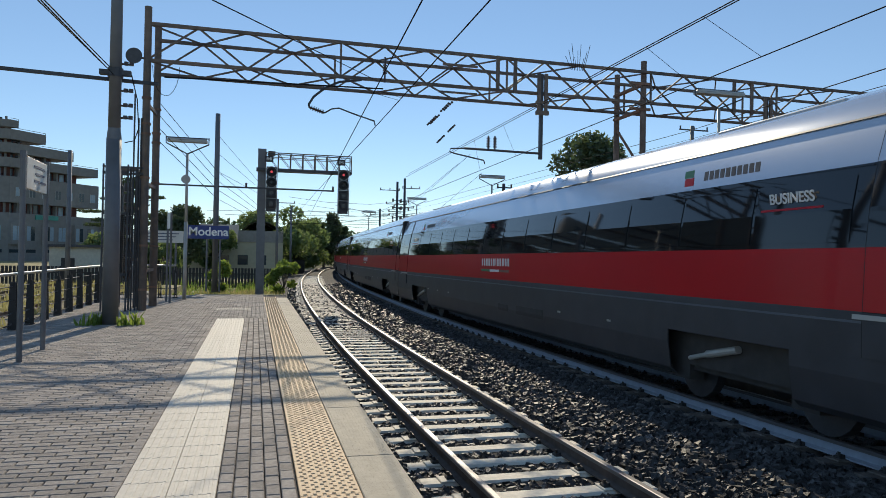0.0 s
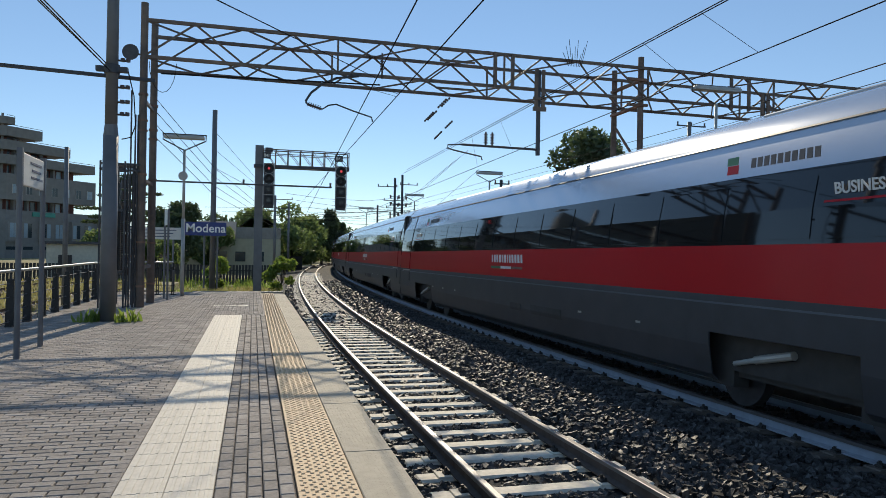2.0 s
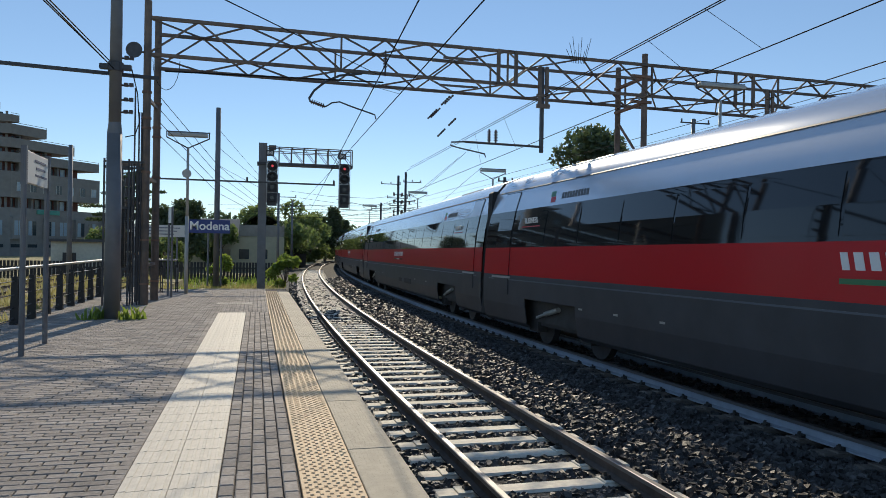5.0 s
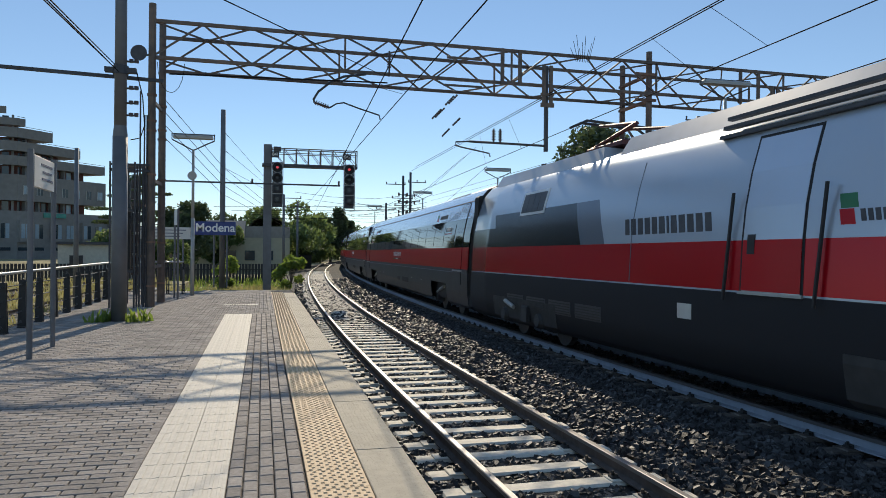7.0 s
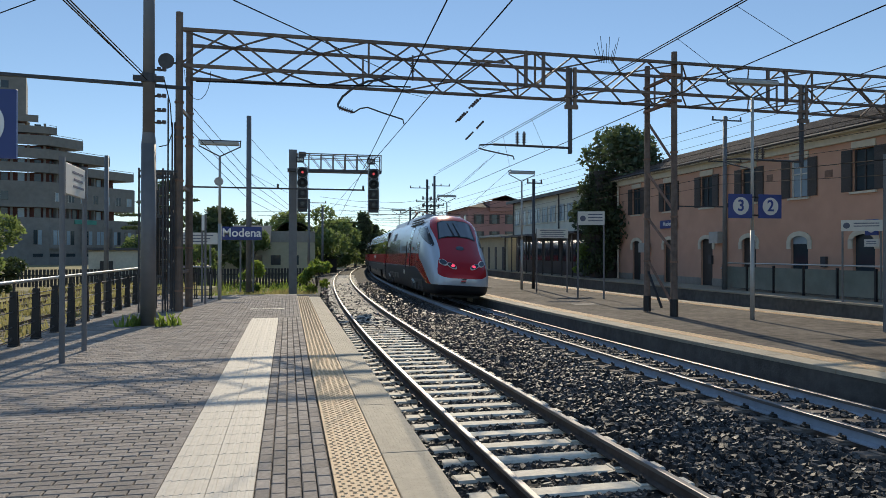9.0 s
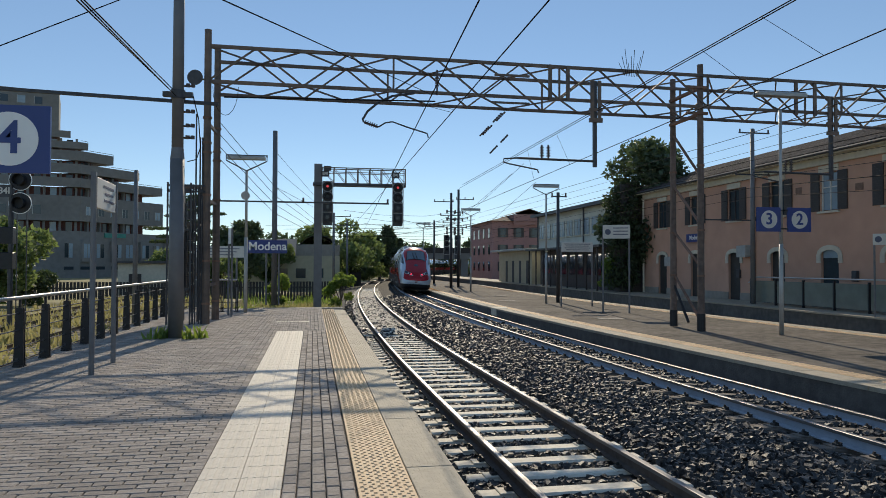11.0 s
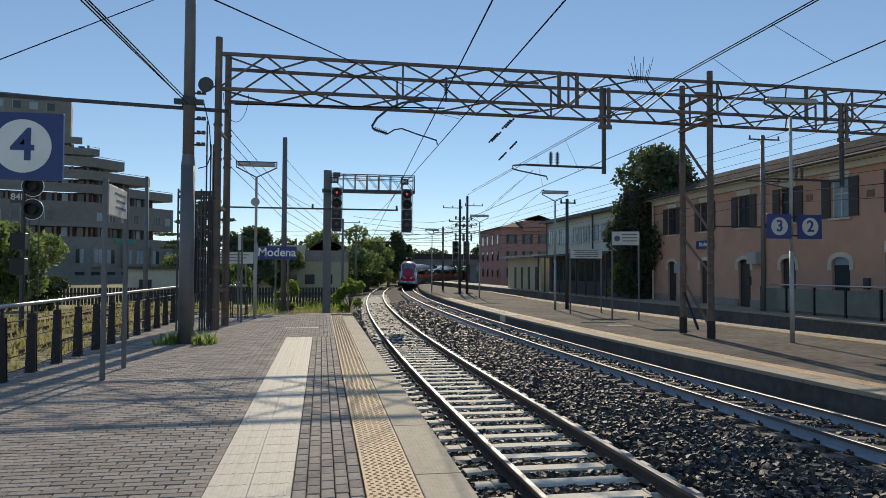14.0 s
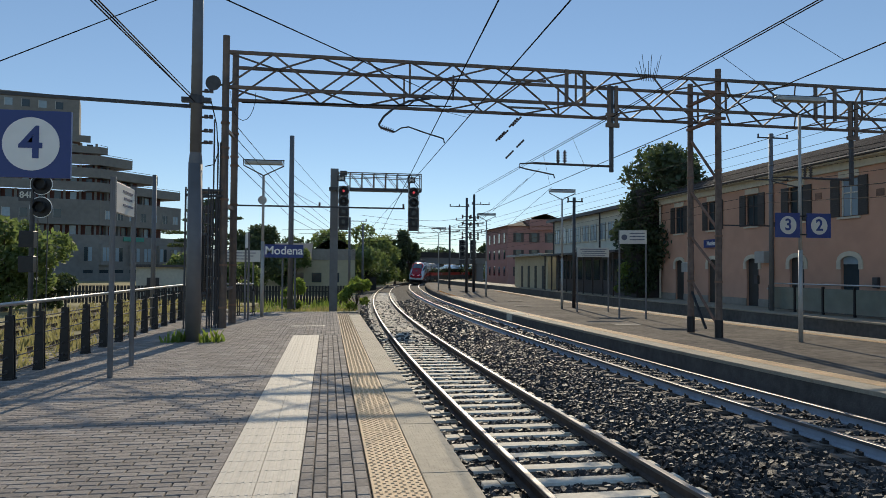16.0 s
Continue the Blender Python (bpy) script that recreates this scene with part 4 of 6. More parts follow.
    for yo in (13.2, 14.2, 18.8):
        ins.tube((0, yo * K, 4.18 * K), (0, yo * K, 4.48 * K), .07, n=8).tube((0, yo * K, 4.26 * K), (0, yo * K, 4.33 * K), .12, n=8)
    part("roof_insulator", ins, M_insul, c)
    part("underframe", MB().box(-1.2 * K, 1.2 * K, 2.2 * K, L * K - .2, .42 * K, .95 * K), M_tr_under, c)
    part("snow_plough", MB().box(-1.0 * K, 1.0 * K, 1.1 * K, 2.2 * K, .22 * K, .6 * K, .1), M_tr_under, c)
    for k in range(3):
        part("nose_mark", MB().beam(((-.12 + .02 * k) * K, -.012, (.9 + .07 * k) * K), ((.10 + .02 * k) * K, -.012, (.93 + .07 * k) * K), .02, .045), M_tr_red if k == 1 else M_tr_dark, c)
    for yc in (4.6, L - 4.0):
        bogie(c, yc)
        for sd in (-1, 1):
            # closed dark plate on the skin, painting the shade of a bogie cut-out
            op_ = part("bogie_opening", patch(sd, yc - 2.0, yc + 2.0, .34, .90, .012), M_tr_under, c, "dark plate standing for the shade inside the bogie cut-out")
            part("damper", MB().tube((sd * 1.47 * K, (yc + .9) * K, .82 * K), (sd * 1.45 * K, (yc + .35) * K, .70 * K), .05, n=10), M_pale_pole, op_, "pale damper cylinder")
            for e in (-1.1, 1.1):
                part("axle_box", MB().tube((sd * 1.32 * K, (yc + e) * K, .5 * K), (sd * 1.44 * K, (yc + e) * K, .5 * K), .19, .14, n=14), M_tr_under, op_)
            part("spring", MB().box(sd * 1.42 * K - .05, sd * 1.42 * K + .05, (yc - .55) * K, (yc - .2) * K, .42 * K, .78 * K, .03), M_tr_under, op_)
    part("gangway_bellows", MB().box(-1.34 * K, 1.34 * K, (L - .02) * K, (L + .35) * K, .45 * K, 3.62 * K, .05), M_rubber, c)
    return c


# ---- the large lattice gantry over the tracks ----
def gantry():
    t = thing("catenary_gantry", (0, 0, 0), "weathered steel lattice gantry spanning all tracks", "gantry")
    X0, X1 = -2.85, 25.0
    def fy(x): return 19.4 + .062 * (x + 2.8)
    def ry(x): return 20.9 + .075 * (x + 2.8)
    def zt(x): return 7.2 + .012 * (x + 2.8)
    def zb(x): return 6.28 + .009 * (x + 2.8)
    for nm, f, z in (("top_chord", fy, zt), ("top_chord", ry, zt), ("bottom_chord", fy, zb), ("bottom_chord", ry, zb)):
        mb = MB()
        mb.beam((X0, f(X0), z(X0)), (X1, f(X1), z(X1)), .085, .085)
        part(nm, mb, M_steel, t)
    step = 1.22
    n = int((X1 - X0) / step)
    for k in range(n):
        a, b = X0 + k * step, X0 + (k + 1) * step
        for f in (fy, ry):
            lo, hi = ((a, f(a), zb(a)), (b, f(b), zt(b))) if k % 2 == 0 else ((a, f(a), zt(a)), (b, f(b), zb(b)))
            part("diagonal", MB().beam(lo, hi, .045, .045), M_steel, t)
        if k % 4 == 3:
            for f in (fy, ry):
                part("upright", MB().beam((b, f(b), zb(b)), (b, f(b), zt(b)), .05, .05), M_steel, t)
        for z in (zt, zb):
            p, q = ((a, fy(a), z(a)), (b, ry(b), z(b))) if k % 2 == 0 else ((a, ry(a), z(a)), (b, fy(b), z(b)))
            part("cross_brace", MB().beam(p, q, .04, .04), M_steel, t)
    # legs
    for x, y, z0 in ((-2.83, 19.4, 0), (-2.78, 20.93, 0)):
        lg = part("leg", MB().tube((x, y, z0), (x, y, 7.62), .105, .09, n=14), M_steel, t, smooth=False)
        for zz in (.5, 1.6, 3.3, 4.4, 4.65, 5.3):
            part("clamp_band", MB().tube((x, y, zz), (x, y, zz + .05), .118, n=14), M_rust, lg)
    for z in (1.0, 3.2, 5.2):
        part("leg_tie", MB().beam((-2.83, 19.4, z), (-2.78, 20.93, z), .06, .08), M_steel, t)
    for x, y in ((11.62, 20.45), (11.66, 22.25)):
        lg = part("leg", MB().tube((x, y, P2Z - .18), (x, y, 7.75), .105, .09, n=14), M_wood_post, t, "rusty brown right-hand leg")
        part("leg_foot", MB().tube((x, y, P2Z - .18), (x, y, P2Z + .35), .125, n=14), M_black, lg)
        for zz in (1.2, 2.6, 4.6):
            part("clamp_band", MB().tube((x, y, zz), (x, y, zz + .06), .118, n=14), M_rust, lg)
    for (za, zb_) in ((.0, 1.3), (1.5, 2.7), (2.8, 4.2), (4.3, 5.9)):
        part("leg_brace", MB().beam((11.62, 20.45, za if za else P2Z + .1), (11.66, 22.25, zb_), .07, .05), M_rust, t)
    part("leg_brace", MB().beam((11.66, 22.2, .9), (11.5, 21.0, P2Z + .05), .07, .05), M_black, t)
    for x in (11.6,):
        for z in (6.22, 7.02):
            part("leg_head", MB().beam((x, 20.4, z), (x, 22.3, z), .12, .08), M_rust, t)
            part("leg_head", MB().beam((x - .5, 20.35, z), (x + .2, 20.35, z), .08, .08), M_rust, t)
    # drop posts with registration arms
    for x, zlow in ((8.0, 4.42), (16.2, 4.3)):
        y = fy(x) - .06
        dp = part("drop_post", MB().box(x - .05, x + .05, y - .05, y + .05, zlow, 6.95), M_dkgrey, t)
        for dx in (-.11, .11):
            pl = MB().box(x + dx - .05, x + dx + .05, y - .12, y - .06, 5.75, 6.95, .01)
            part("hanger_plate", pl, M_steel, dp)
        part("plate_bar", MB().box(x - .2, x + .2, y - .13, y - .05, 5.72, 5.84), M_steel, dp)
        part("plate_bar", MB().box(x - .2, x + .2, y - .13, y - .05, 6.05, 6.13), M_steel, dp)
        arm = MB().tube((x + .05, y, zlow + .17), (x - 2.35, y, zlow + .2), .035, n=8)
        part("register_arm", arm, M_dkgrey, dp)
        ins = MB()
        for xx in (x - 1.62, x - 1.42):
            ins.tube((xx, y, zlow + .2), (xx, y, zlow + .6), .028, n=8)
            for q in range(4):
                ins.tube((xx, y, zlow + .27 + q * .08), (xx, y, zlow + .30 + q * .08), .06, n=10)
        part("post_insulator", ins, M_insul, dp)
        part("steady_arm", MB().path([(x - 2.35, y, zlow + .2), (x - 2.75, y, zlow + .17), (x - 2.78, y, zlow + .08), (x - 2.6, y, zlow + .03), (x - 1.75, y, zlow - .12), (x - 1.72, y, zlow - .22)], .022), M_dkgrey, dp)
    for x in (6.6, 7.15, 14.9, 15.6):
        y = fy(x) - .06
        part("hanger_plate", MB().box(x - .05, x + .05, y - .04, y + .02, 6.32, 7.35, .01), M_steel, t)
    for x in (5.3,):
        part("cross_arm", MB().box(x - .5, x + .5, 19.3, 19.36, 6.78, 6.84), M_steel, t)
        part("cross_arm", MB().box(x - .6, x + .5, 19.3, 19.36, 6.02, 6.07), M_steel, t)
    # near registration hook
    y = fy(1.5)
    part("register_arm", MB().path([(2.6, y, 6.27), (2.0, y, 6.17), (1.62, y, 5.98), (1.32, y, 5.72), (1.19, y, 5.5), (1.22, y, 5.42)], .032), M_dkgrey, t)
    ins = MB().tube((1.22, y, 5.42), (1.62, y, 5.3), .03, n=8)
    for q in range(6):
        a = Vector((1.25 + .06 * q, y, 5.42 - .018 * q))
        ins.tube(a, a + Vector((.025, 0, -.008)), .065, n=10)
    part("rod_insulator", ins, M_insul, t)
    part("steady_arm", MB().path([(1.62, y, 5.3), (1.8, y, 5.42), (2.0, y, 5.46), (2.4, y, 5.33), (2.97, y, 5.17), (3.0, y, 5.05)], .02), M_dkgrey, t)
    ins = MB().tube((3.24, y, 6.25), (3.24, y, 6.95), .025, n=6)
    for q in range(5):
        ins.tube((3.24, y, 6.5 + q * .07), (3.24, y, 6.53 + q * .07), .06, n=8)
    part("post_insulator", ins, M_insul, t)
    part("cable_loop", MB().path([(-2.7 + .32 * (1 - math.cos(a * math.pi / 10)), 19.35, 6.15 - .75 * math.sin(a * math.pi / 10)) for a in range(11)], .008, 5), M_cable, t)
    # spike mast on the truss and a small lamp box
    sp = MB()
    for k in range(9):
        sp.tube((8.95 + .05 * k, 20, 7.15), (8.75 + .1 * k, 20, 7.55 + .2 * (k % 3)), .008, n=4)
    part("bird_spike", sp, M_cable, t)
    return t


gantry()


# ---- poles, lamps and signs ----
def cage():
    """A wire-mesh guard round dark equipment beside the gantry's leg."""
    t = thing("mesh_guard", (-3.36, 20.4, 0), "wire-mesh guard round dark stacked insulators beside the gantry leg", "guard")
    w, tops = 0.21, (1.26, 2.60, 3.61)
    for sx in (-1, 1):
        for sy in (-1, 1):
            part("post", MB().box(sx * w - .02, sx * w + .02, sy * w - .02, sy * w + .02, 0, tops[2]), M_dkgrey, t)
    for z in tops:
        part("collar", MB().box(-w, w, -w - .03, -w + .01, z - .03, z + .03).box(-w, w, w - .01, w + .03, z - .03, z + .03).box(-w - .03, -w + .01, -w, w, z - .03, z + .03).box(w - .01, w + .03, -w, w, z - .03, z + .03), M_steel, t)
    for z0, z1 in zip(tops, tops[1:]):
        me = MB()
        for k in range(1, 9):
            x = -w + 2 * w * k / 9
            me.tube((x, -w, z0), (x, -w, z1), .0025, n=4).tube((w, x, z0), (w, x, z1), .0025, n=4)
        for k in range(1, 24):
            z = z0 + (z1 - z0) * k / 24
            me.tube((-w, -w, z), (w, -w, z), .0025, n=4).tube((w, -w, z), (w, w, z), .0025, n=4)
        part("mesh_panel", me, M_dkgrey, t)
    for k in range(9):
        z = tops[0] - .5 + k * (tops[2] - tops[0] + .2) / 9
        part("insulator", MB().tube((0, 0, z), (0, 0, z + .22), w * (.62 if k % 3 else .5), w * .55, n=12), M_insul, t)
    return t


cage()


def big_pole():
    t = thing("overhead_line_pole", (-2.94, 15.9, 0), "grey painted steel overhead line pole with weeds at its foot", "pole")
    part("lower_shaft", MB().tube((0, 0, 0), (0, 0, 3.75), .158, .145, n=18), M_pole, t, smooth=True)
    part("neck", MB().tube((0, 0, 3.75), (0, 0, 3.98), .145, .12, n=18), M_pole, t)
    part("upper_shaft", MB().tube((0, 0, 3.98), (0, 0, 9.2), .12, .105, n=18), M_pole, t, smooth=True)
    part("collar", MB().tube((0, 0, 5.02), (0, 0, 5.2), .15, n=14).box(-.3, .3, -.07, .07, 5.06, 5.16), M_dkgrey, t)
    for k, z in enumerate((4.2, 4.45, 4.75, 5.3)):
        part("bracket_insulator", MB().tube((.1, 0, z), (.32, 0, z), .02, n=6).tube((.2, 0, z - .02), (.2, 0, z + .05), .045, n=8).tube((.3, 0, z - .02), (.3, 0, z + .05), .045, n=8), M_insul, t)
    part("cable", MB().path([(.3, 0, 5.1), (.42, 0, 4.6), (.46, 0, 4.0), (.38, 0, 3.75), (.2, 0, 3.7)], .012, 5), M_cable, t)
    part("cross_beam", MB().beam((-6.5, 0, 5.18), (.75, 0.6, 5.07), .07, .07), M_dkgrey, t)
    return t


big_pole()


def mast(at, h, r, label, arms=(), mat_=None):
    t = thing("line_mast", at, label, "mast")
    part("shaft", MB().tube((0, 0, 0), (0, 0, h), r, r * .8, n=12), mat_ or M_pole, t, smooth=True)
    for z, x0, x1 in arms:
        part("arm", MB().beam((x0, 0, z), (x1, 0, z), .06, .06), M_dkgrey, t)
        for xx in (x0 + .05, x1 - .05, (x0 + x1) / 2):
            part("insulator", MB().tube((xx, 0, z), (xx, 0, z + .18), .04, n=8), M_insul, t)
    if h > 7 and at[0] < 15:
        for z in (4.4, 4.7, 5.5, 6.1):
            part("bracket", MB().beam((-.38, 0, z), (.38, 0, z), .05, .05), M_dkgrey, t)
            for xx in (-.34, .34):
                part("insulator", MB().tube((xx, 0, z - .12), (xx, 0, z + .14), .07, n=8), M_insul, t)
    return settle(t, 1.54 - at[2]) if at[1] > 50 or 5 < at[0] < 15 else t


mast((-1.61, 29.1, -.05), 6.85, .115, "grey steel mast at the platform end", ((4.05, -2.3, 4.5),))
mast((-7.2, 31, -.86), 6.2, .10, "slim grey mast beside the side track")
mast((1.55, 60, -.8), 6.6, .12, "grey catenary mast in the grass", ((6.3, -1.6, 1.4),))
mast((3.2, 72, -.8), 6.8, .12, "grey catenary mast by the far trees", ((6.2, -1.2, 1.2),))
mast((10.8, 57.0, P2Z), 7.6, .115, "tall dark catenary mast on the island platform", ((6.9, -1.4, .2), (5.8, -.9, .8), (5.2, -.7, .7)), M_dkgrey)
mast((11.6, 58.0, P2Z), 8.0, .115, "tall dark catenary mast on the island platform", ((7.2, -.2, 1.3), (5.6, -.9, .8), (4.9, -.7, .7)), M_dkgrey)
mast((11.6, 70.0, P2Z), 6.2, .11, "dark catenary mast on the island platform", ((5.6, -1.0, 1.0),), M_dkgrey)
mast((11.72, 33.9, P2Z), 5.4, .09, "slim dark mast on the island platform", ((5.2, -.35, .45),), M_dkgrey)
mast((20.6, 31.4, P2Z), 8.4, .12, "blue-grey line pole by the station building", ((8.2, -.7, .9), (6.2, -.9, .9), (4.0, -2.6, .2)), M_pole)


def platform_lamp(at, h, w, group):
    t = thing("platform_lamp", at, "pale grey platform lamp with a flat lamp head", "lamp post", group)
    part("post", MB().tube((0, 0, 0), (0, 0, 2.4), .06, .055, n=12).tube((0, 0, 2.4), (0, 0, h), .045, .04, n=12), M_pale_pole, t, smooth=True)
    a = w / 2
    part("yoke", MB().path([(0, 0, h), (-a, 0, h + .32), (-a, 0, h + .52)], .02).path([(0, 0, h), (a, 0, h + .32), (a, 0, h + .52)], .02).path([(-a, 0, h + .5), (a, 0, h + .5)], .018), M_dkgrey, t)
    part("lamp_head", MB().box(-a + .04, a - .04, -.14, .14, h + .36, h + .47, .03), M_pale_pole, t)
    return settle(t) if at[0] > 5 else t


lamp0 = platform_lamp((-2.22, 23.75, 0), 4.52, 1.26, "platform lamps")
part("loudspeaker", MB().tube((-.02, -.12, 3.72), (-.02, .08, 3.72), .14, .08, n=14), M_pale_pole, lamp0)
platform_lamp((10.88, 33.2, P2Z), 5.2, 1.3, "platform lamps")
platform_lamp((10.55, 48.5, P2Z), 5.2, 1.3, "platform lamps")
platform_lamp((9.9, 66, P2Z), 5.2, 1.3, "platform lamps")
platform_lamp((12.06, 17.2, P2Z), 5.95, 1.5, "platform lamps")


def board(name, at, w, h, mat_, label, category="sign", rz=0.0, post_x=(), z=2.0, thick=.05, pmat=None):
    t = thing(name, at, label, category, rz=rz)
    part("panel", MB().box(-w / 2, w / 2, -thick / 2, thick / 2, z, z + h, .004), mat_, t)
    for px in post_x:
        part("post", MB().tube((px, .05, 0), (px, .05, z + h), .035, n=10), pmat or M_pole, t)
    return t


def face_text(t, body, size, x, z, material=None, y=-.03):
    return text("lettering", body, size, material or M_white, t, pose(x, y, z, 90, 0, 0))


def bars(t, rows, material, y=-.031):
    """Unreadable lines of print as plain bars: (x, z, width, height)."""
    for x, z, w, h in rows:
        part("print_line", MB().box(x - w / 2, x + w / 2, y, y + .006, z - h / 2, z + h / 2), material, t)


mo = board("station_name_sign", (-1.82, 28.3, 0), 1.46, .5, M_blue, "blue station name sign with white lettering on two posts", z=1.96, post_x=(-.05, .42))
face_text(mo, "Modena", .44, 0, 2.22)
# platform number plates
for bx, num in ((11.64, "3"), (12.53, "2")):
    s = board("platform_number_sign", (bx, 17.12, 0), .68, .64, M_blue, "square blue platform number sign with a white disc", z=2.44)
    part("disc", MB().tube((0, -.028, 2.76), (0, -.034, 2.76), .235, n=32), M_cream, s)
    face_text(s, num, .42, 0, 2.76, M_blue, -.038)
    part("bracket", MB().box(.34 if num == "3" else -.48, .48 if num == "3" else -.34, -.02, .02, 2.5, 2.54).box(.34 if num == "3" else -.48, .48 if num == "3" else -.34, -.02, .02, 2.98, 3.02), M_dkgrey, s)
    settle(s)
s4 = board("platform_number_sign", (-3.93, 10.0, 0), .96, .87, M_blue, "large square blue platform number sign with a white disc", z=2.69)
part("bracket", MB().box(-.8, -.3, .03, .07, 2.9, 2.95).box(-.8, -.3, .03, .07, 3.3, 3.35), M_dkgrey, s4)
part("disc", MB().tube((0, -.028, 3.125), (0, -.034, 3.125), .345, n=36), M_white, s4)
face_text(s4, "4", .58, 0, 3.125, M_blue, -.038)
gl_ = thing("globe_lamp", (-4.68, 10.05, 0), "pale bell-shaped lamp on a grey post", "lamp")
part("post", MB().tube((0, 0, 0), (0, 0, 5.7), .05, n=10), M_pole, gl_)
part("arm", MB().tube((0, 0, 5.6), (.5, 0, 5.55), .03, n=8), M_pole, gl_)
part("shade", MB().tube((.44, 0, 5.12), (.44, 0, 5.42), .2, .12, n=18).tube((.44, 0, 5.42), (.44, 0, 5.58), .12, .04, n=14), M_cream, gl_)
# notice board on two posts, seen obliquely
nb = thing("notice_board", (-3.15, 11.35, 0), "white notice board on two grey posts", "sign", rz=-88)
part("panel", MB().box(-.55, .55, -.03, .03, 2.33, 2.76, .004), M_cream, nb)
for px in (-.66, .62):
    part("post", MB().tube((px, 0, 0), (px, 0, 2.80 if px < 0 else 2.78), .038, n=10).box(px - .035, px + .035, -.035, .035, 2.3, 2.82), M_pole, nb)
bars(nb, [(-.1 - .02 * k, 2.66 - .1 * k, .62 - .12 * (k % 2), .03) for k in range(3)], M_txt, .031)
nb2 = thing("notice_board", (-2.55, 22.4, 0), "small white notice board on two posts", "sign", rz=-75)
part("panel", MB().box(-.3, .3, -.02, .02, 2.15, 2.6), M_white, nb2)
for px in (-.3, .3):
    part("post", MB().tube((px, 0, 0), (px, 0, 2.6), .03, n=8), M_pole, nb2)
nb3 = board("long_notice_board", (-3.55, 27.2, 0), 1.9, .42, M_cream, "long off-white notice board beside the fence", z=1.78, post_x=(-.7, .7))
bars(nb3, [(0, 2.1 - .11 * k, 1.6 - .2 * k, .03) for k in range(3)], M_txt)
b1 = board("warning_board", (11.42, 30.5, P2Z), 1.46, .42, M_cream, "off-white warning board on two thin posts", z=2.42, post_x=(-.72, .72))
bars(b1, [(0, 2.76 - .085 * k, 1.2 - .15 * (k % 2), .028) for k in range(4)], M_txt)
settle(b1)
b2 = board("no_crossing_board", (11.3, 26.0, P2Z), 1.0, .52, M_cream, "white no-crossing board on two thin posts", z=2.85, post_x=(-.5, .48), rz=-20)
bars(b2, [(.15, 3.25 - .12 * k, .55, .035) for k in range(3)], M_txt)
part("pictogram", MB().tube((-.32, -.03, 3.1), (-.32, -.036, 3.1), .11, n=18), M_txt, b2)
settle(b2)
b3 = board("no_crossing_board", (20.1, 22.3, P2Z), 1.3, .40, M_cream, "white no-crossing board before the ramp railing", z=2.58, post_x=(-.6, .6), rz=-38)
bars(b3, [(.15, 2.86 - .1 * k, .8, .035) for k in range(2)], M_txt)
part("pictogram", MB().tube((-.48, -.03, 2.78), (-.48, -.036, 2.78), .11, n=18), M_txt, b3)
b4 = board("warning_board", (13.75, 13.92, P2Z), 1.15, .5, M_cream, "white warning board high on two grey posts", z=3.55, post_x=(-.58, .58))
bars(b4, [(0, 3.95 - .11 * k, .9, .04) for k in range(3)], M_txt)
settle(b4)


# ---- fence along the platform's back ----
def fence(p, q, n, label):
    p, q = Vector(p), Vector(q)
    d = (q - p) / n
    t = thing("platform_fence", p, label, "fence")
    L = q - p
    part("handrail", MB().tube((0, 0, 1.03), (*L.xy, 1.03), .03, n=10), M_alu, t, "shiny steel handrail", True)
    ang = math.atan2(L.y, L.x)
    for zz in (.80, .55, .30, .10):
        part("wire_rail", MB().tube((0, 0, zz), (*L.xy, zz), .009, n=6), M_dkgrey, t)
    post = MB()
    for s in (-1, 1):
        post.rings([[(s * .03 - .01, -w, z), (s * .03 + .01, -w, z), (s * .03 + .01, w, z), (s * .03 - .01, w, z)] for z, w in ((0, .075), (.86, .05), (.88, .045))], True, True)
    post.box(-.022, .022, -.015, .015, .8, 1.02)
    post.box(-.09, .09, -.07, .07, 0, .02)
    me = post.data("post")
    me.materials.append(M_black)
    bolt = MB().tube((-.05, 0, 0), (.05, 0, 0), .02, n=6).data("bolt")
    bolt.materials.append(M_dkgrey)
    for i in range(n + 1):
        o = part("post", me, None, t, at=d * i)
        o.rotation_euler = (0, 0, ang)
        for zz in (.12, .3, .8):
            part("bolt", bolt, None, o, at=(0, .02, zz))
    return t


fence((-4.42, 4.4, 0), (-4.42, 23.3, 0), 18, "black post fence with a steel handrail along the platform")
fence((-4.4, 24.4, 0), (-2.55, 24.4, 0), 4, "short black post fence across the platform end")

# ladder cage and cable boxes beside the gantry leg
guard = thing("wire_mesh_guard", (-3.45, 19.3, 0), "dark wire mesh guard with a cable box", "guard")
cg = MB()
for xx in (-.28, .28):
    for yy in (-.2, .2):
        cg.beam((xx, yy, 0), (xx, yy, 3.6), .04, .04)
for zz in (.9, 2.4, 3.4):
    cg.beam((-.28, -.2, zz), (.28, -.2, zz), .04, .06).beam((-.28, .2, zz), (.28, .2, zz), .04, .06)
part("frame", cg, M_dkgrey, guard)
ms = MB()
for k in range(13):
    ms.tube((-.28 + .0467 * k, -.2, .9), (-.28 + .0467 * k, -.2, 2.4), .004, n=3, cap=False)
for k in range(33):
    ms.tube((-.28, -.2, .9 + .0467 * k), (.28, -.2, .9 + .0467 * k), .004, n=3, cap=False)
part("mesh", ms, M_cable, guard)
part("cable_box", MB().box(-.16, .14, -.1, .12, 2.45, 3.1, .02).box(-.1, .08, -.08, .1, 3.1, 3.25, .02).box(-.2, .18, -.12, .14, .95, 2.4, .02), M_black, guard)
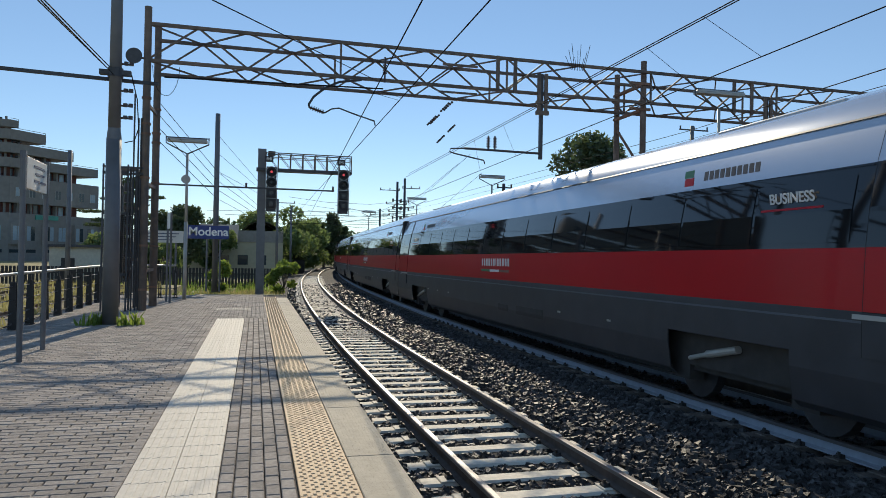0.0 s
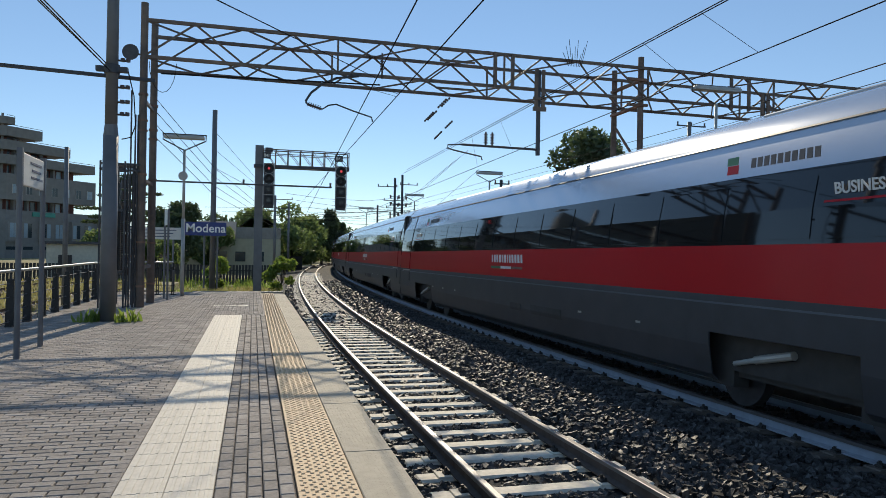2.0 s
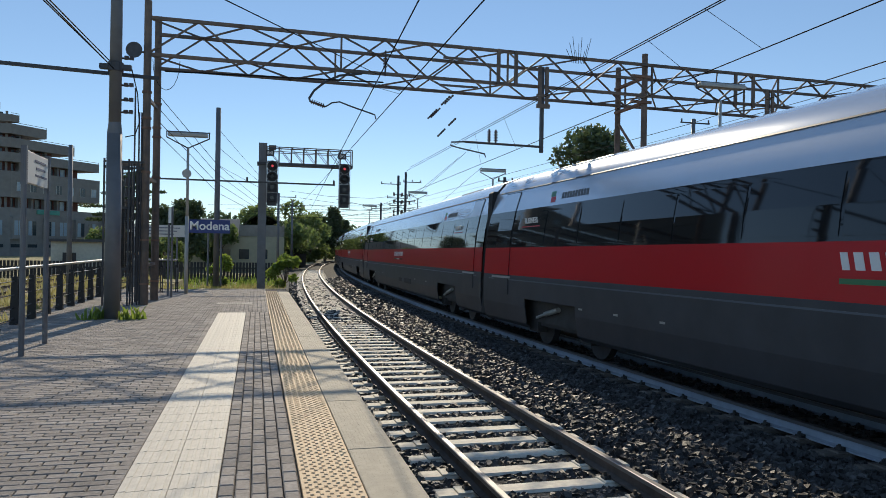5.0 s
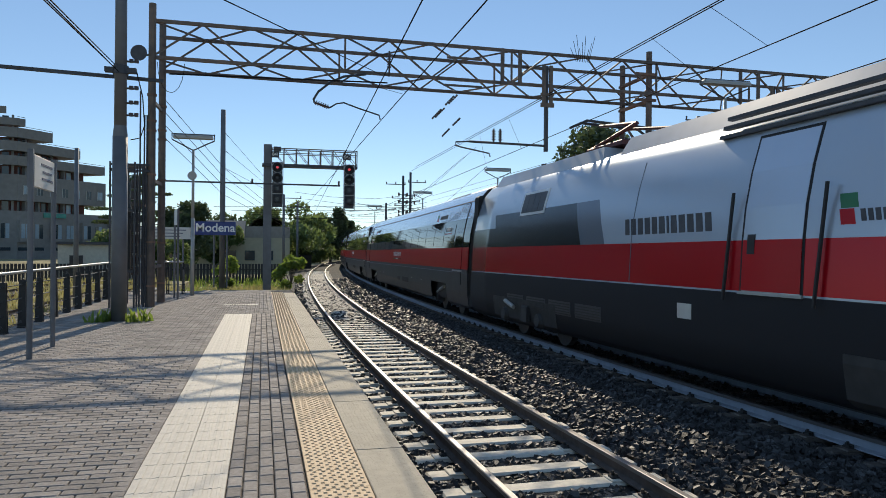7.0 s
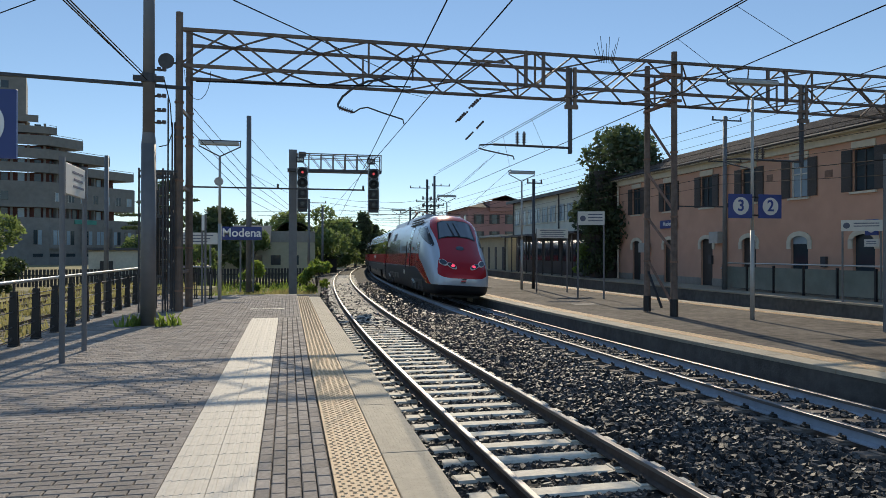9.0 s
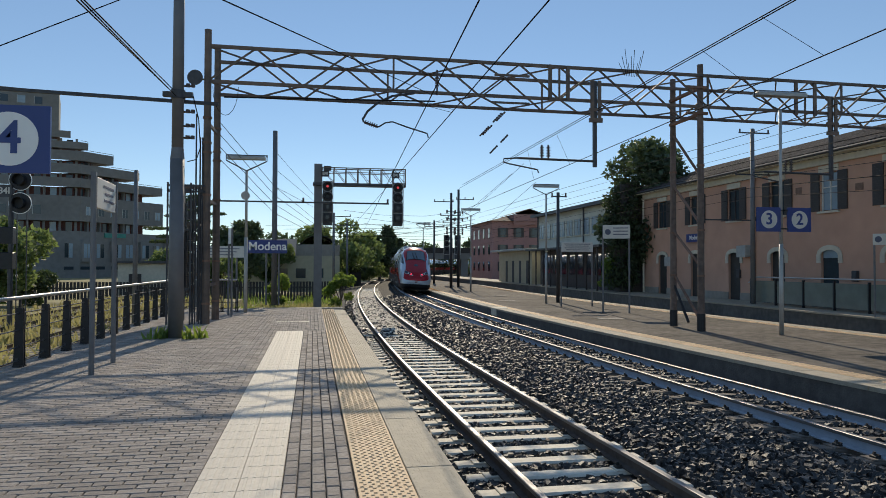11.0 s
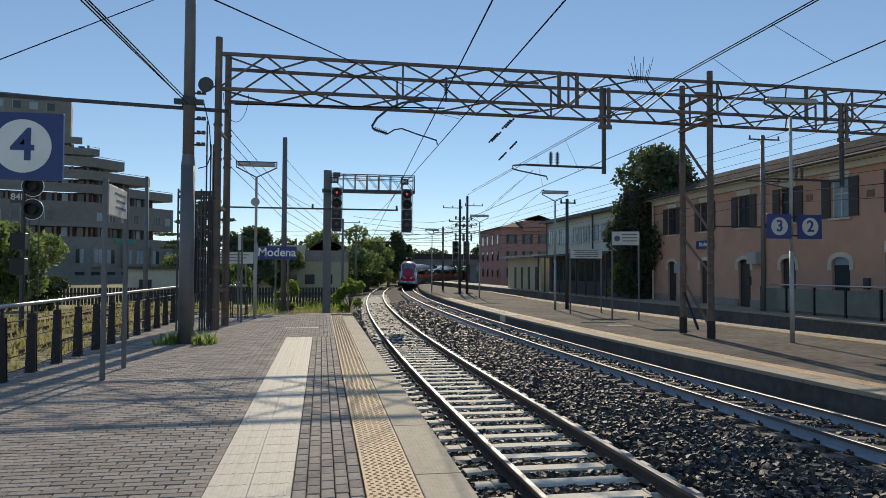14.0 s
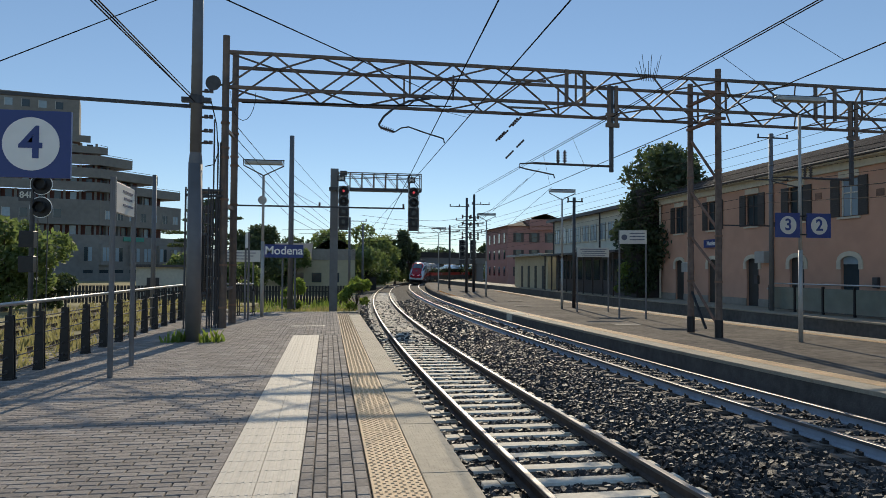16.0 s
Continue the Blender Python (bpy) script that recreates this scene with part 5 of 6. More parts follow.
for xx in (.36, .46, .52):
    part("conduit", MB().tube((xx, .05, 0), (xx, .05, 4.8 if xx > .4 else 5.4), .022, n=6), M_dkgrey, guard)
part("bracket", MB().beam((-.3, 0, 3.55), (.6, 0, 3.55), .05, .05).beam((-.3, 0, 3.4), (.6, 0, 3.4), .05, .05), M_dkgrey, guard)
ls = thing("horn_loudspeaker", (-3.12, 19.5, 6.35), "dark round horn loudspeaker on the gantry", "loudspeaker")
part("horn", MB().tube((-.02, -.16, 0), (0, .04, 0), .2, .12, n=18).tube((0, .04, 0), (0, .2, 0), .12, .07, n=14), M_dkgrey, ls)
part("bracket", MB().beam((0, .05, 0), (.3, 0, 0), .04, .04), M_dkgrey, ls)


# ---- signal gantry and signals ----
def signal_head(parent, x, y, z, lit, n=4):
    bx = part("head_frame", MB().box(x - .24, x + .24, y + .02, y + .06, z - 2.1, z + .12), M_dkgrey, parent)
    for sx in (-.27, .27):
        part("guard_post", MB().beam((x + sx, y - .03, z - .55 * n), (x + sx, y - .03, z + .1), .035, .03), M_pale_pole, bx)
    part("guard_bar", MB().beam((x - .27, y - .03, z - .55 * n), (x + .27, y - .03, z - .55 * n), .035, .03), M_pale_pole, bx)
    for k in range(n):
        zc = z - .14 - .52 * k
        if k < 2:
            part("target_disc", MB().tube((x, y - .04, zc), (x, y - .01, zc), .25, n=24), M_black, bx)
            part("hood", MB().tube((x, y - .22, zc + .02), (x, y - .04, zc + .02), .15, .14, n=16, cap=False), M_black, bx)
            part("rim", MB().tube((x, y - .038, zc), (x, y - .03, zc), .272, n=24), M_pale_pole, bx)
            part("lamp", MB().tube((x, y - .06, zc), (x, y - .05, zc), .062, n=16), M_red_sig if (k == lit) else M_lens, bx)
        else:
            part("lamp_box", MB().box(x - .17, x + .17, y - .12, y, zc - .19, zc + .19, .02), M_black, bx)
            part("grille_bar", MB().beam((x - .26, y - .02, zc + .26), (x + .26, y - .02, zc + .26), .03, .03).beam((x - .25, y - .03, zc - .26), (x - .25, y - .03, zc + .26), .03, .03).beam((x + .25, y - .03, zc - .26), (x + .25, y - .03, zc + .26), .03, .03), M_pale_pole, bx)
            part("lamp", MB().tube((x, y - .125, zc), (x, y - .12, zc), .1, n=14), M_lens, bx)


def signal_gantry():
    t = thing("signal_gantry", (0, 0, 0), "grey steel signal gantry with two signals at red", "signal gantry")
    Y = 37.0
    part("post", MB().box(-.08, .32, Y - .14, Y + .14, -1.3, 6.62), M_pole, t)
    part("deck", MB().box(-.15, 4.55, Y - .3, Y + .3, 5.52, 5.66), M_dkgrey, t)
    for yy in (Y - .3, Y + .3):
        part("rail_bar", MB().beam((.3, yy, 6.42), (4.52, yy, 6.42), .045, .045).beam((.3, yy, 6.2), (4.52, yy, 6.2), .03, .03), M_steel, t)
        for k in range(8):
            x = .3 + 4.22 * k / 7
            part("rail_post", MB().beam((x, yy, 5.66), (x, yy, 6.44), .045, .045), M_steel, t)
            if k < 7:
                part("rail_brace", MB().beam((x, yy, 6.42), (x + .6, yy, 5.66), .025, .025), M_steel, t)
    for x in (.58, 4.12):
        signal_head(t, x, Y - .42, 5.6, 0)
        pl = part("number_plate", MB().box(x - .32, x + .08, Y - .36, Y - .33, 5.95, 6.25), M_dkgrey, t)
        text("lettering", "84I", .22, M_cream, pl, pose(x - .12, Y - .365, 6.1, 90, 0, 0))
    part("handle_box", MB().box(.4, .75, Y - .3, Y + .1, 6.3, 6.5), M_dkgrey, t)
    return t


signal_gantry()
sg = thing("colour_light_signal", (-10.7, 28, -.86), "tall unlit colour light signal beside the side track", "signal")
part("post", MB().tube((0, 0, 0), (0, 0, 5.2), .09, n=10), M_dkgrey, sg)
part("ladder", MB().beam((.2, 0, 0), (.2, 0, 4.6), .03, .03).beam((.45, .2, 0), (.45, .2, 4.6), .03, .03), M_dkgrey, sg)
for zc in (5.38, 4.55):
    part("target_disc", MB().tube((.3, -.06, zc), (.3, -.02, zc), .36, n=28), M_black, sg)
    part("rim", MB().tube((.3, -.055, zc), (.3, -.03, zc), .385, n=28), M_white, sg, "white rim")
    part("hood", MB().tube((.3, -.3, zc), (.3, -.06, zc), .2, n=16, cap=False), M_black, sg)
for zc in (3.4, 2.5):
    part("lamp_box", MB().box(-.4, .1, -.1, .2, zc - .3, zc + .3, .03), M_black, sg)
pl = part("number_plate", MB().box(-.42, .05, -.14, -.11, 4.75, 5.2), M_dkgrey, sg)
text("lettering", "84I", .32, M_cream, pl, pose(-.19, -.145, 4.97, 90, 0, 0))
sg2 = thing("colour_light_signal", (12.2, 64, P2Z), "dark colour light signal pair on the island platform", "signal")
part("post", MB().tube((0, 0, 0), (0, 0, 4.2), .08, n=8), M_dkgrey, sg2)
for x in (-.5, .5):
    signal_head(sg2, x, -.2, 4.4, 9, 3)
settle(sg2)


# ---- overhead wires ----
def wire(name, pts, r, label, mat_=None):
    t = tagged(part(name, MB().path(pts, r, 6), mat_ or M_cable), label, "overhead wire")
    return t


def run(p, q, a, b):
    """The line through p and q, drawn out by a before p and b past q (shares of its length)."""
    p, q = Vector(p), Vector(q)
    return [tuple(p + (q - p) * k) for k in (-a, 0, 1, 1 + b)]


LINE = "dark overhead feeder cable slanting over the tracks"
for p, q in (((2.01, 9, 5.04), (4.04, 60, 4.4)), ((2.64, 8, 4.71), (3.93, 60, 5.66)), ((7.39, 10, 5.8), (8.99, 34, 6.58)), ((7.46, 10, 5.8), (8.85, 34, 6.41)), ((8.66, 10, 5.24), (9.13, 40, 5.03))):
    wire("feeder_cable", run(p, q, .25, .6), .011, LINE)
wire("feeder_cable", run((-1.21, 8, 4.43), (3.05, 19.4, 6.19), .3, 0), .009, "dark feeder cable running to the gantry")
for p, q in (((-2.92, 9, 4.68), (-3.06, 15.9, 5.16)), ((-2.84, 9, 4.69), (-3.06, 15.9, 5.23)), ((-2.87, 9, 4.68), (-2.96, 15.9, 5.06))):
    wire("feeder_cable", run(p, q, .5, 0), .010, "black feeder cable running to the pole")
wire("feeder_cable", run((-5.02, 12, 4.79), (-3.41, 14, 6.5), 1, 1), .009, "black feeder cable across the sky")
wire("gantry_cable", [(-2.4, 19.2, 5.84), (3.13, 19.3, 5.99)], .02, "thick cable below the gantry's lower chord")
for p, q in (((5.12, 19.6, 5.86), (5.59, 60, 3.81)), ((5.29, 19.6, 5.24), (7.96, 60, 4.09)), ((5.22, 19.6, 5.9), (5.7, 60, 3.9))):
    wire("feeder_cable", run(p, q, .0, .4), .009, LINE)
    st = thing("insulator_string", p, "dark string of insulators on a wire", "insulator")
    d = (Vector(q) - Vector(p)).normalized()
    for i in range(11):
        o = d * (.25 + .22 * i + (.5 if i > 4 else 0))
        part("disc", MB().tube(o, o + d * .05, .032, n=8), M_insul, st)
for k in range(8):
    wire("line_wire", run((13.9, 16, 5.98 - .36 * k), (19.49, 30, 7.58 - .415 * k), .3, 0)[:3] + [(18.4, 80, 7.44 - .515 * k)], .008 if k % 3 else .013, "thin line wire strung past the station building")
for k in range(4):
    wire("span_wire", [(-4 + 1.4 * k, 62, 4.8 - .3 * k), (9.8, 60, 5.0 - .35 * k), (13, 58, 5.6 - .3 * k)], .012, "thin span wire across the far tracks")
for k in range(3):
    wire("line_wire", [(-1.61, 29.1, 6.0 - .7 * k), (1.55, 60, 5.4), (3.2, 72, 5.4)], .008, "thin line wire to the far mast")
for k in range(4):
    wire("gantry_stay", [(-2.78, 20.9, 5.6 - .35 * k), (-1.61, 29.1, 4.6 - .35 * k), (2, 60, 3.6 - .2 * k)], .009, "thin stay wire from the gantry leg")


for k in range(8):
    wire("contact_wire", run((3.4 + .78 * k, 20.9, 6.25 + .13 * (k % 3)), (6.2 + .62 * k, 74, 4.7 + .28 * (k % 4)), 0, .5), .007, "thin overhead wire running down the line")
for k in range(5):
    x0, x1, z = 2.6 + .9 * k, 13.5 + .5 * k, 6.3 - .5 * k
    wire("span_wire", [(x0, 64 + k, z), (x0 + (x1 - x0) * .3, 64 + k, z - .35), (x0 + (x1 - x0) * .65, 64 + k, z - .4), (x1, 64 + k, z + .1)], .013, "sagging span wire across the far tracks")


def between(p, q, y):
    k = (y - p[1]) / (q[1] - p[1])
    return tuple(p[i] + (q[i] - p[i]) * k for i in range(3))


for y in (11.2, 13.4, 24.5, 29.0):
    wire("dropper", [between((7.39, 10, 5.8), (8.99, 34, 6.58), y), between((8.66, 10, 5.24), (9.13, 40, 5.03), y)], .005, "thin dropper between two overhead wires")
for y in (15.0, 15.3, 27.0, 34.0):
    wire("dropper", [between((2.64, 8, 4.71), (3.93, 60, 5.66), y), between((2.01, 9, 5.04), (4.04, 60, 4.4), y)], .004, "thin dropper between two overhead wires")


FAR = (13.2, 68, 5.4)
for q in ((-1.0, 74, 4.9), (3.2, 72, 4.2), (24, 84, 6.0), (27, 92, 5.2), (19.0, 60, 4.8), (6.4, 62, 5.6)):
    mid = tuple((a + b) / 2 for a, b in zip(FAR, q))
    wire("span_wire", [FAR, (mid[0], mid[1], mid[2] - .3), q], .014, "sagging span wire held by the far masts")
for x0, x1, z0, z1 in ((9.4, 12.6, 6.0, 5.1), (10.0, 13.6, 6.5, 5.6), (10.6, 15.5, 5.6, 4.6)):
    wire("line_wire", [(x0, 34, z0), ((x0 + x1) / 2, 52, (z0 + z1) / 2 - .15), (x1, 70, z1)], .010, "line wire running along the island platform")


# ---- station building and its neighbours ----
def station():
    b = thing("station_building", (0, 0, 0), "two-storey salmon stucco station building with dark shutters", "building")
    XF, Y0, Y1, ZE = 22.2, 6.0, 46.4, 6.35
    ys = [43.6, 39.5, 35.5, 31.8, 28.2, 24.5, 20.8, 17.1, 13.4, 9.7]
    edges = [Y1]
    for y in ys:
        edges += [y + .55, y - .55]
    edges.append(Y0)
    for i in range(0, len(edges), 2):
        part("wall_bay", MB().box(XF, XF + .4, edges[i + 1], edges[i], P2Z, ZE), M_facade, b)
    for y in ys:
        part("wall_bay", MB().box(XF, XF + .4, y - .55, y + .55, 2.38, 3.98), M_facade, b)
        part("wall_bay", MB().box(XF, XF + .4, y - .55, y + .55, 5.68, ZE), M_facade, b)
    part("side_wall", MB().box(XF + .4, XF + 11, Y1 - .4, Y1, P2Z, ZE).box(XF + .4, XF + 11, Y0, Y0 + .4, P2Z, ZE).box(XF + 10.6, XF + 11, Y0 + .4, Y1 - .4, P2Z, ZE), M_facade, b)
    for i in range(0, len(edges), 2):
        part("plinth", MB().box(XF - .03, XF - .002, edges[i + 1], edges[i], P2Z, .12), M_plinth, b)
    part("eave_board", MB().box(XF - .55, XF + .1, Y0 - .3, Y1 + .3, ZE, ZE + .14).box(XF - .16, XF - .004, Y0, Y1, ZE - .32, ZE - .004), M_trim, b)
    part("gutter", MB().tube((XF - .6, Y0 - .3, ZE + .12), (XF - .6, Y1 + .3, ZE + .12), .075, n=8), M_dkgrey, b)
    rf = MB()
    rise = 1.75
    for k in range(int((Y1 - Y0) / .24) + 2):
        y = Y0 - .3 + .24 * k
        rf.rings([[(XF - .62 + 5.0 * q, y + dy, ZE + .17 + rise * q + dz) for dy, dz in ((0, 0), (.07, .06), (.15, .06), (.22, 0))] for q in (0, .5, 1)], False)
    rf.quad((XF - .6, Y0 - .3, ZE + .14), (XF + 4.4, Y0 - .3, ZE + .14 + rise), (XF + 4.4, Y1 + .3, ZE + .14 + rise), (XF - .6, Y1 + .3, ZE + .14))
    rf.quad((XF + 11.6, Y0 - .3, ZE + .14), (XF + 11.6, Y1 + .3, ZE + .14), (XF + 4.4, Y1 + .3, ZE + .14 + rise), (XF + 4.4, Y0 - .3, ZE + .14 + rise))
    part("roof", rf, M_roof, b, "old brown tiled roof")
    part("chimney", MB().box(XF + 2.0, XF + 2.6, 24.5, 25.2, ZE + .6, ZE + 1.5).box(XF + 1.9, XF + 2.7, 24.4, 25.3, ZE + 1.5, ZE + 1.6), M_facade, b)
    for i, y in enumerate(ys):
        w = part("window", MB().box(XF + .1, XF + .14, y - .5, y + .5, 4.02, 5.64), M_glass_pale if i in (4, 6) else M_glass, b)
        part("frame", MB().box(XF + .06, XF + .1, y - .03, y + .03, 4.02, 5.64).box(XF + .06, XF + .1, y - .54, y - .48, 4.0, 5.66).box(XF + .06, XF + .1, y + .48, y + .54, 4.0, 5.66).box(XF + .06, XF + .1, y - .5, y + .5, 5.0, 5.05), M_cream if i in (4, 6) else M_shutter, w)
        part("sill", MB().box(XF - .10, XF - .003, y - .68, y + .68, 3.88, 3.97), M_trim, w)
        part("lintel", MB().box(XF - .05, XF - .003, y - .62, y + .62, 5.70, 5.98), M_trim, w)
        for sd in (-1, 1):
            yc = y + sd * .86
            sh = part("shutter", MB().box(XF - .06, XF - .012, yc - .28, yc + .28, 3.99, 5.68), M_shutter, w)
            sl = MB()
            for k in range(16):
                sl.box(XF - .072, XF - .06, yc - .24, yc + .24, 4.06 + .1 * k, 4.11 + .1 * k)
            part("louvres", sl, M_shutter, sh)
        d = part("door", MB().box(XF + .12, XF + .18, y - .55, y + .55, P2Z, 2.38), M_glass if i in (4, 5) else M_door, b)
        arch = MB()
        pr = []
        for k in range(9):
            a = math.pi * k / 8
            pr.append((y - math.cos(a) * .78, 2.05 + .42 * math.sin(a), y - math.cos(a) * .56, 2.0 + .26 * math.sin(a)))
        for (ya, za, yb, zb), (yc, zc, yd, zd) in zip(pr, pr[1:]):
            n0 = len(arch.v)
            for xx in (XF - .05, XF - .003):
                arch.v += [(xx, ya, za), (xx, yc, zc), (xx, yd, zd), (xx, yb, zb)]
            arch.f += [(n0, n0 + 1, n0 + 2, n0 + 3), (n0 + 7, n0 + 6, n0 + 5, n0 + 4), (n0, n0 + 4, n0 + 5, n0 + 1), (n0 + 2, n0 + 6, n0 + 7, n0 + 3)]
        arch.box(XF - .05, XF - .003, y - .80, y - .56, 1.68, 2.05).box(XF - .05, XF - .003, y + .56, y + .80, 1.68, 2.05)
        part("arch_trim", arch, M_trim, d)
        if i == 4:
            part("fanlight", MB().box(XF + .08, XF + .115, y - .5, y + .5, 1.9, 2.3), M_glass_pale, d)
    for y in (46.1, 33.6):
        part("downpipe", MB().tube((XF - .12, y, P2Z), (XF - .12, y, ZE), .07, n=8), M_trim, b)
    for y, z in ((30.2, 4.9), (28.9 + 3.6, 4.85), (26.4, 4.7)):
        part("wall_vent", MB().box(XF - .02, XF - .003, y - .22, y + .22, z, z + .3), M_rust, b)
    for y in (26.6, 35.0):
        part("junction_box", MB().box(XF - .14, XF - .003, y - .14, y + .14, .9, 1.35, .01), M_dkgrey, b)
    for y, z in ((42.1, 1.5), (34.2, 2.0)):
        part("air_conditioner", MB().box(XF - .45, XF - .06, y - .4, y + .4, z, z + .6, .03), M_pale_pole, b)
    return b


station()
ns = board("station_name_sign", (22.1, 39.4, 0), 1.9, .48, M_blue, "blue station name sign on the stucco wall", z=2.95, rz=-90)
face_text(ns, "Modena", .36, 0, 3.2)
sub = board("platform_number_sign", (22.1, 24.0, 0), .62, .62, M_blue, "small blue platform number sign on the wall", z=2.2, rz=-90)
part("disc", MB().tube((0, -.028, 2.5), (0, -.034, 2.5), .2, n=24), M_cream, sub)
bars(sub, [(0, 2.5, .08, .24)], M_blue, -.042)
wb = board("wall_notice", (22.1, 24.0, 0), .7, .3, M_cream, "small white notice on the stucco wall", z=1.75, rz=-90)
bars(wb, [(0, 1.95 - .08 * k, .5, .03) for k in range(2)], M_txt)


def ramp_rail():
    t = thing("ramp_railing", (20.9, 24.0, P2Z), "steel railing with dark posts beside the ramp", "railing")
    part("handrail", MB().path([(0, 8.2, 1.0), (0, 7.6, 1.28), (0, -16, 1.32)], .035, 8), M_alu, t)
    for k in range(13):
        y = 8.0 - 1.9 * k
        part("post", MB().box(-.05, .05, y - .04, y + .04, 0, 1.2), M_black, t)
    for k in range(12):
        y = 8.0 - 1.9 * k
        part("glass_panel", MB().box(-.008, .008, y - 1.82, y - .08, .12, 1.12), M_railglass, t)
    for z in (.1,):
        part("wire_rail", MB().tube((0, 8.0, z), (0, -16, z), .012, n=5), M_dkgrey, t)
    return t


ramp_rail()


def white_building():
    b = thing("annex_building", (0, 0, 0), "pale two-storey station annex with a porch roof", "building")
    X, Y0, Y1, ZE = 20.8, 48.2, 65.6, 6.05
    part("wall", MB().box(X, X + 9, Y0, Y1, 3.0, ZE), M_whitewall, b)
    part("ground_wall", MB().box(X + .25, X + 9, Y0, Y1, P2Z, 3.0), M_shutter, b, "dark timber-clad ground floor")
    part("porch_roof", MB().box(X - 1.2, X + .3, Y0 - .3, Y1 + .2, 2.86, 3.02), M_dkgrey, b)
    part("roof", MB().box(X - .6, X + 9.4, Y0 - .4, Y1 + .4, ZE, ZE + .16), M_roof, b)
    for k in range(9):
        y = Y0 + 1.4 + 1.85 * k
        w = part("window", MB().box(X - .03, X - .002, y - .62, y + .62, 3.98, 5.22), M_glass_pale, b)
        part("frame", MB().box(X - .05, X - .031, y - .03, y + .03, 3.98, 5.22).box(X - .06, X - .031, y - .66, y - .62, 3.94, 5.26).box(X - .06, X - .031, y + .62, y + .66, 3.94, 5.26).box(X - .06, X - .031, y - .62, y + .62, 5.22, 5.26), M_pale_pole, w)
        part("sill", MB().box(X - .10, X - .003, y - .72, y + .72, 3.86, 3.935), M_trim, w)
        part("ground_window", MB().box(X + .2, X + .247, y - .6, y + .6, .8, 2.4), M_glass, b)
    part("eave_fascia", MB().box(X - .62, X - .604, Y0 - .4, Y1 + .4, ZE - .06, ZE + .2), M_dkgrey, b)
    for y in (Y0 + 5.5, Y1 - .3):
        part("downpipe", MB().tube((X - .1, y, 3.0), (X - .1, y, ZE), .06, n=6), M_dkgrey, b)
    for y in np.linspace(Y0 + .5, Y1 - .5, 9):
        part("porch_post", MB().beam((X - 1.0, y, P2Z), (X - 1.0, y, 2.9), .1, .1), M_shutter, b)
    return b


white_building()
ab = thing("low_yellow_building", (0, 0, 0), "low yellow railway building with a flat canopy", "building")
part("wall", MB().box(20.8, 26, 67.5, 80, P2Z, 3.0), M_yellowwall, ab)
part("canopy", MB().box(19.9, 26.4, 67.2, 80.6, 3.0, 3.2), M_pale_pole, ab)
for k in range(4):
    part("doorway", MB().box(20.76, 20.797, 68.6 + 2.6 * k, 69.3 + 2.6 * k, P2Z, 2.0), M_door, ab)
pk = thing("pink_house", (0, 0, -fall(112)), "pink plastered apartment house with a hipped roof", "building")
part("wall", MB().box(28, 42, 112, 128, -.9, 9.2), M_pink, pk)
part("gable", MB().box(31.5, 36.5, 111.6, 120, 8.6, 10.3), M_pink, pk)
rr = MB()
rr.rings([[(27.4, 111.4, 9.2), (42.6, 111.4, 9.2), (42.6, 128.6, 9.2), (27.4, 128.6, 9.2)], [(33, 117, 10.6), (38, 117, 10.6), (38, 123, 10.6), (33, 123, 10.6)]], True, True)
rr.rings([[(31.2, 111.3, 10.3), (34, 111.3, 11.2), (36.8, 111.3, 10.3)], [(31.2, 121, 10.3), (34, 121, 11.2), (36.8, 121, 10.3)]], False)
part("roof", rr, M_roof, pk)
for r_ in range(3):
    for k in range(5):
        w = part("window", MB().box(29.3 + 2.6 * k, 30.2 + 2.6 * k, 111.93, 111.97, 1.2 + 2.7 * r_, 2.7 + 2.7 * r_), M_glass, pk)
        part("shutter", MB().box(28.9 + 2.6 * k, 29.28 + 2.6 * k, 111.9, 111.96, 1.2 + 2.7 * r_, 2.7 + 2.7 * r_), M_shutter, w)
        part("shutter", MB().box(30.22 + 2.6 * k, 30.6 + 2.6 * k, 111.9, 111.96, 1.2 + 2.7 * r_, 2.7 + 2.7 * r_), M_shutter, w)
for k in range(4):
    for r_ in range(3):
        part("window", MB().box(27.93, 27.97, 113.5 + 3.6 * k, 114.5 + 3.6 * k, 1.2 + 2.7 * r_, 2.7 + 2.7 * r_), M_glass, pk)
br = thing("road_bridge", (0, 0, -fall(165)), "dark concrete road bridge across the far tracks", "bridge")
part("deck", MB().box(4, 80, 165, 172, 3.6, 5.0), M_conc_bldg, br)
part("parapet", MB().box(4, 80, 164.7, 164.98, 5.0, 6.2), M_conc_dark, br)
for x in (6, 22, 34, 46, 60):
    part("pier", MB().box(x, x + 1.6, 165.5, 171, -.9, 3.6), M_conc_bldg, br)


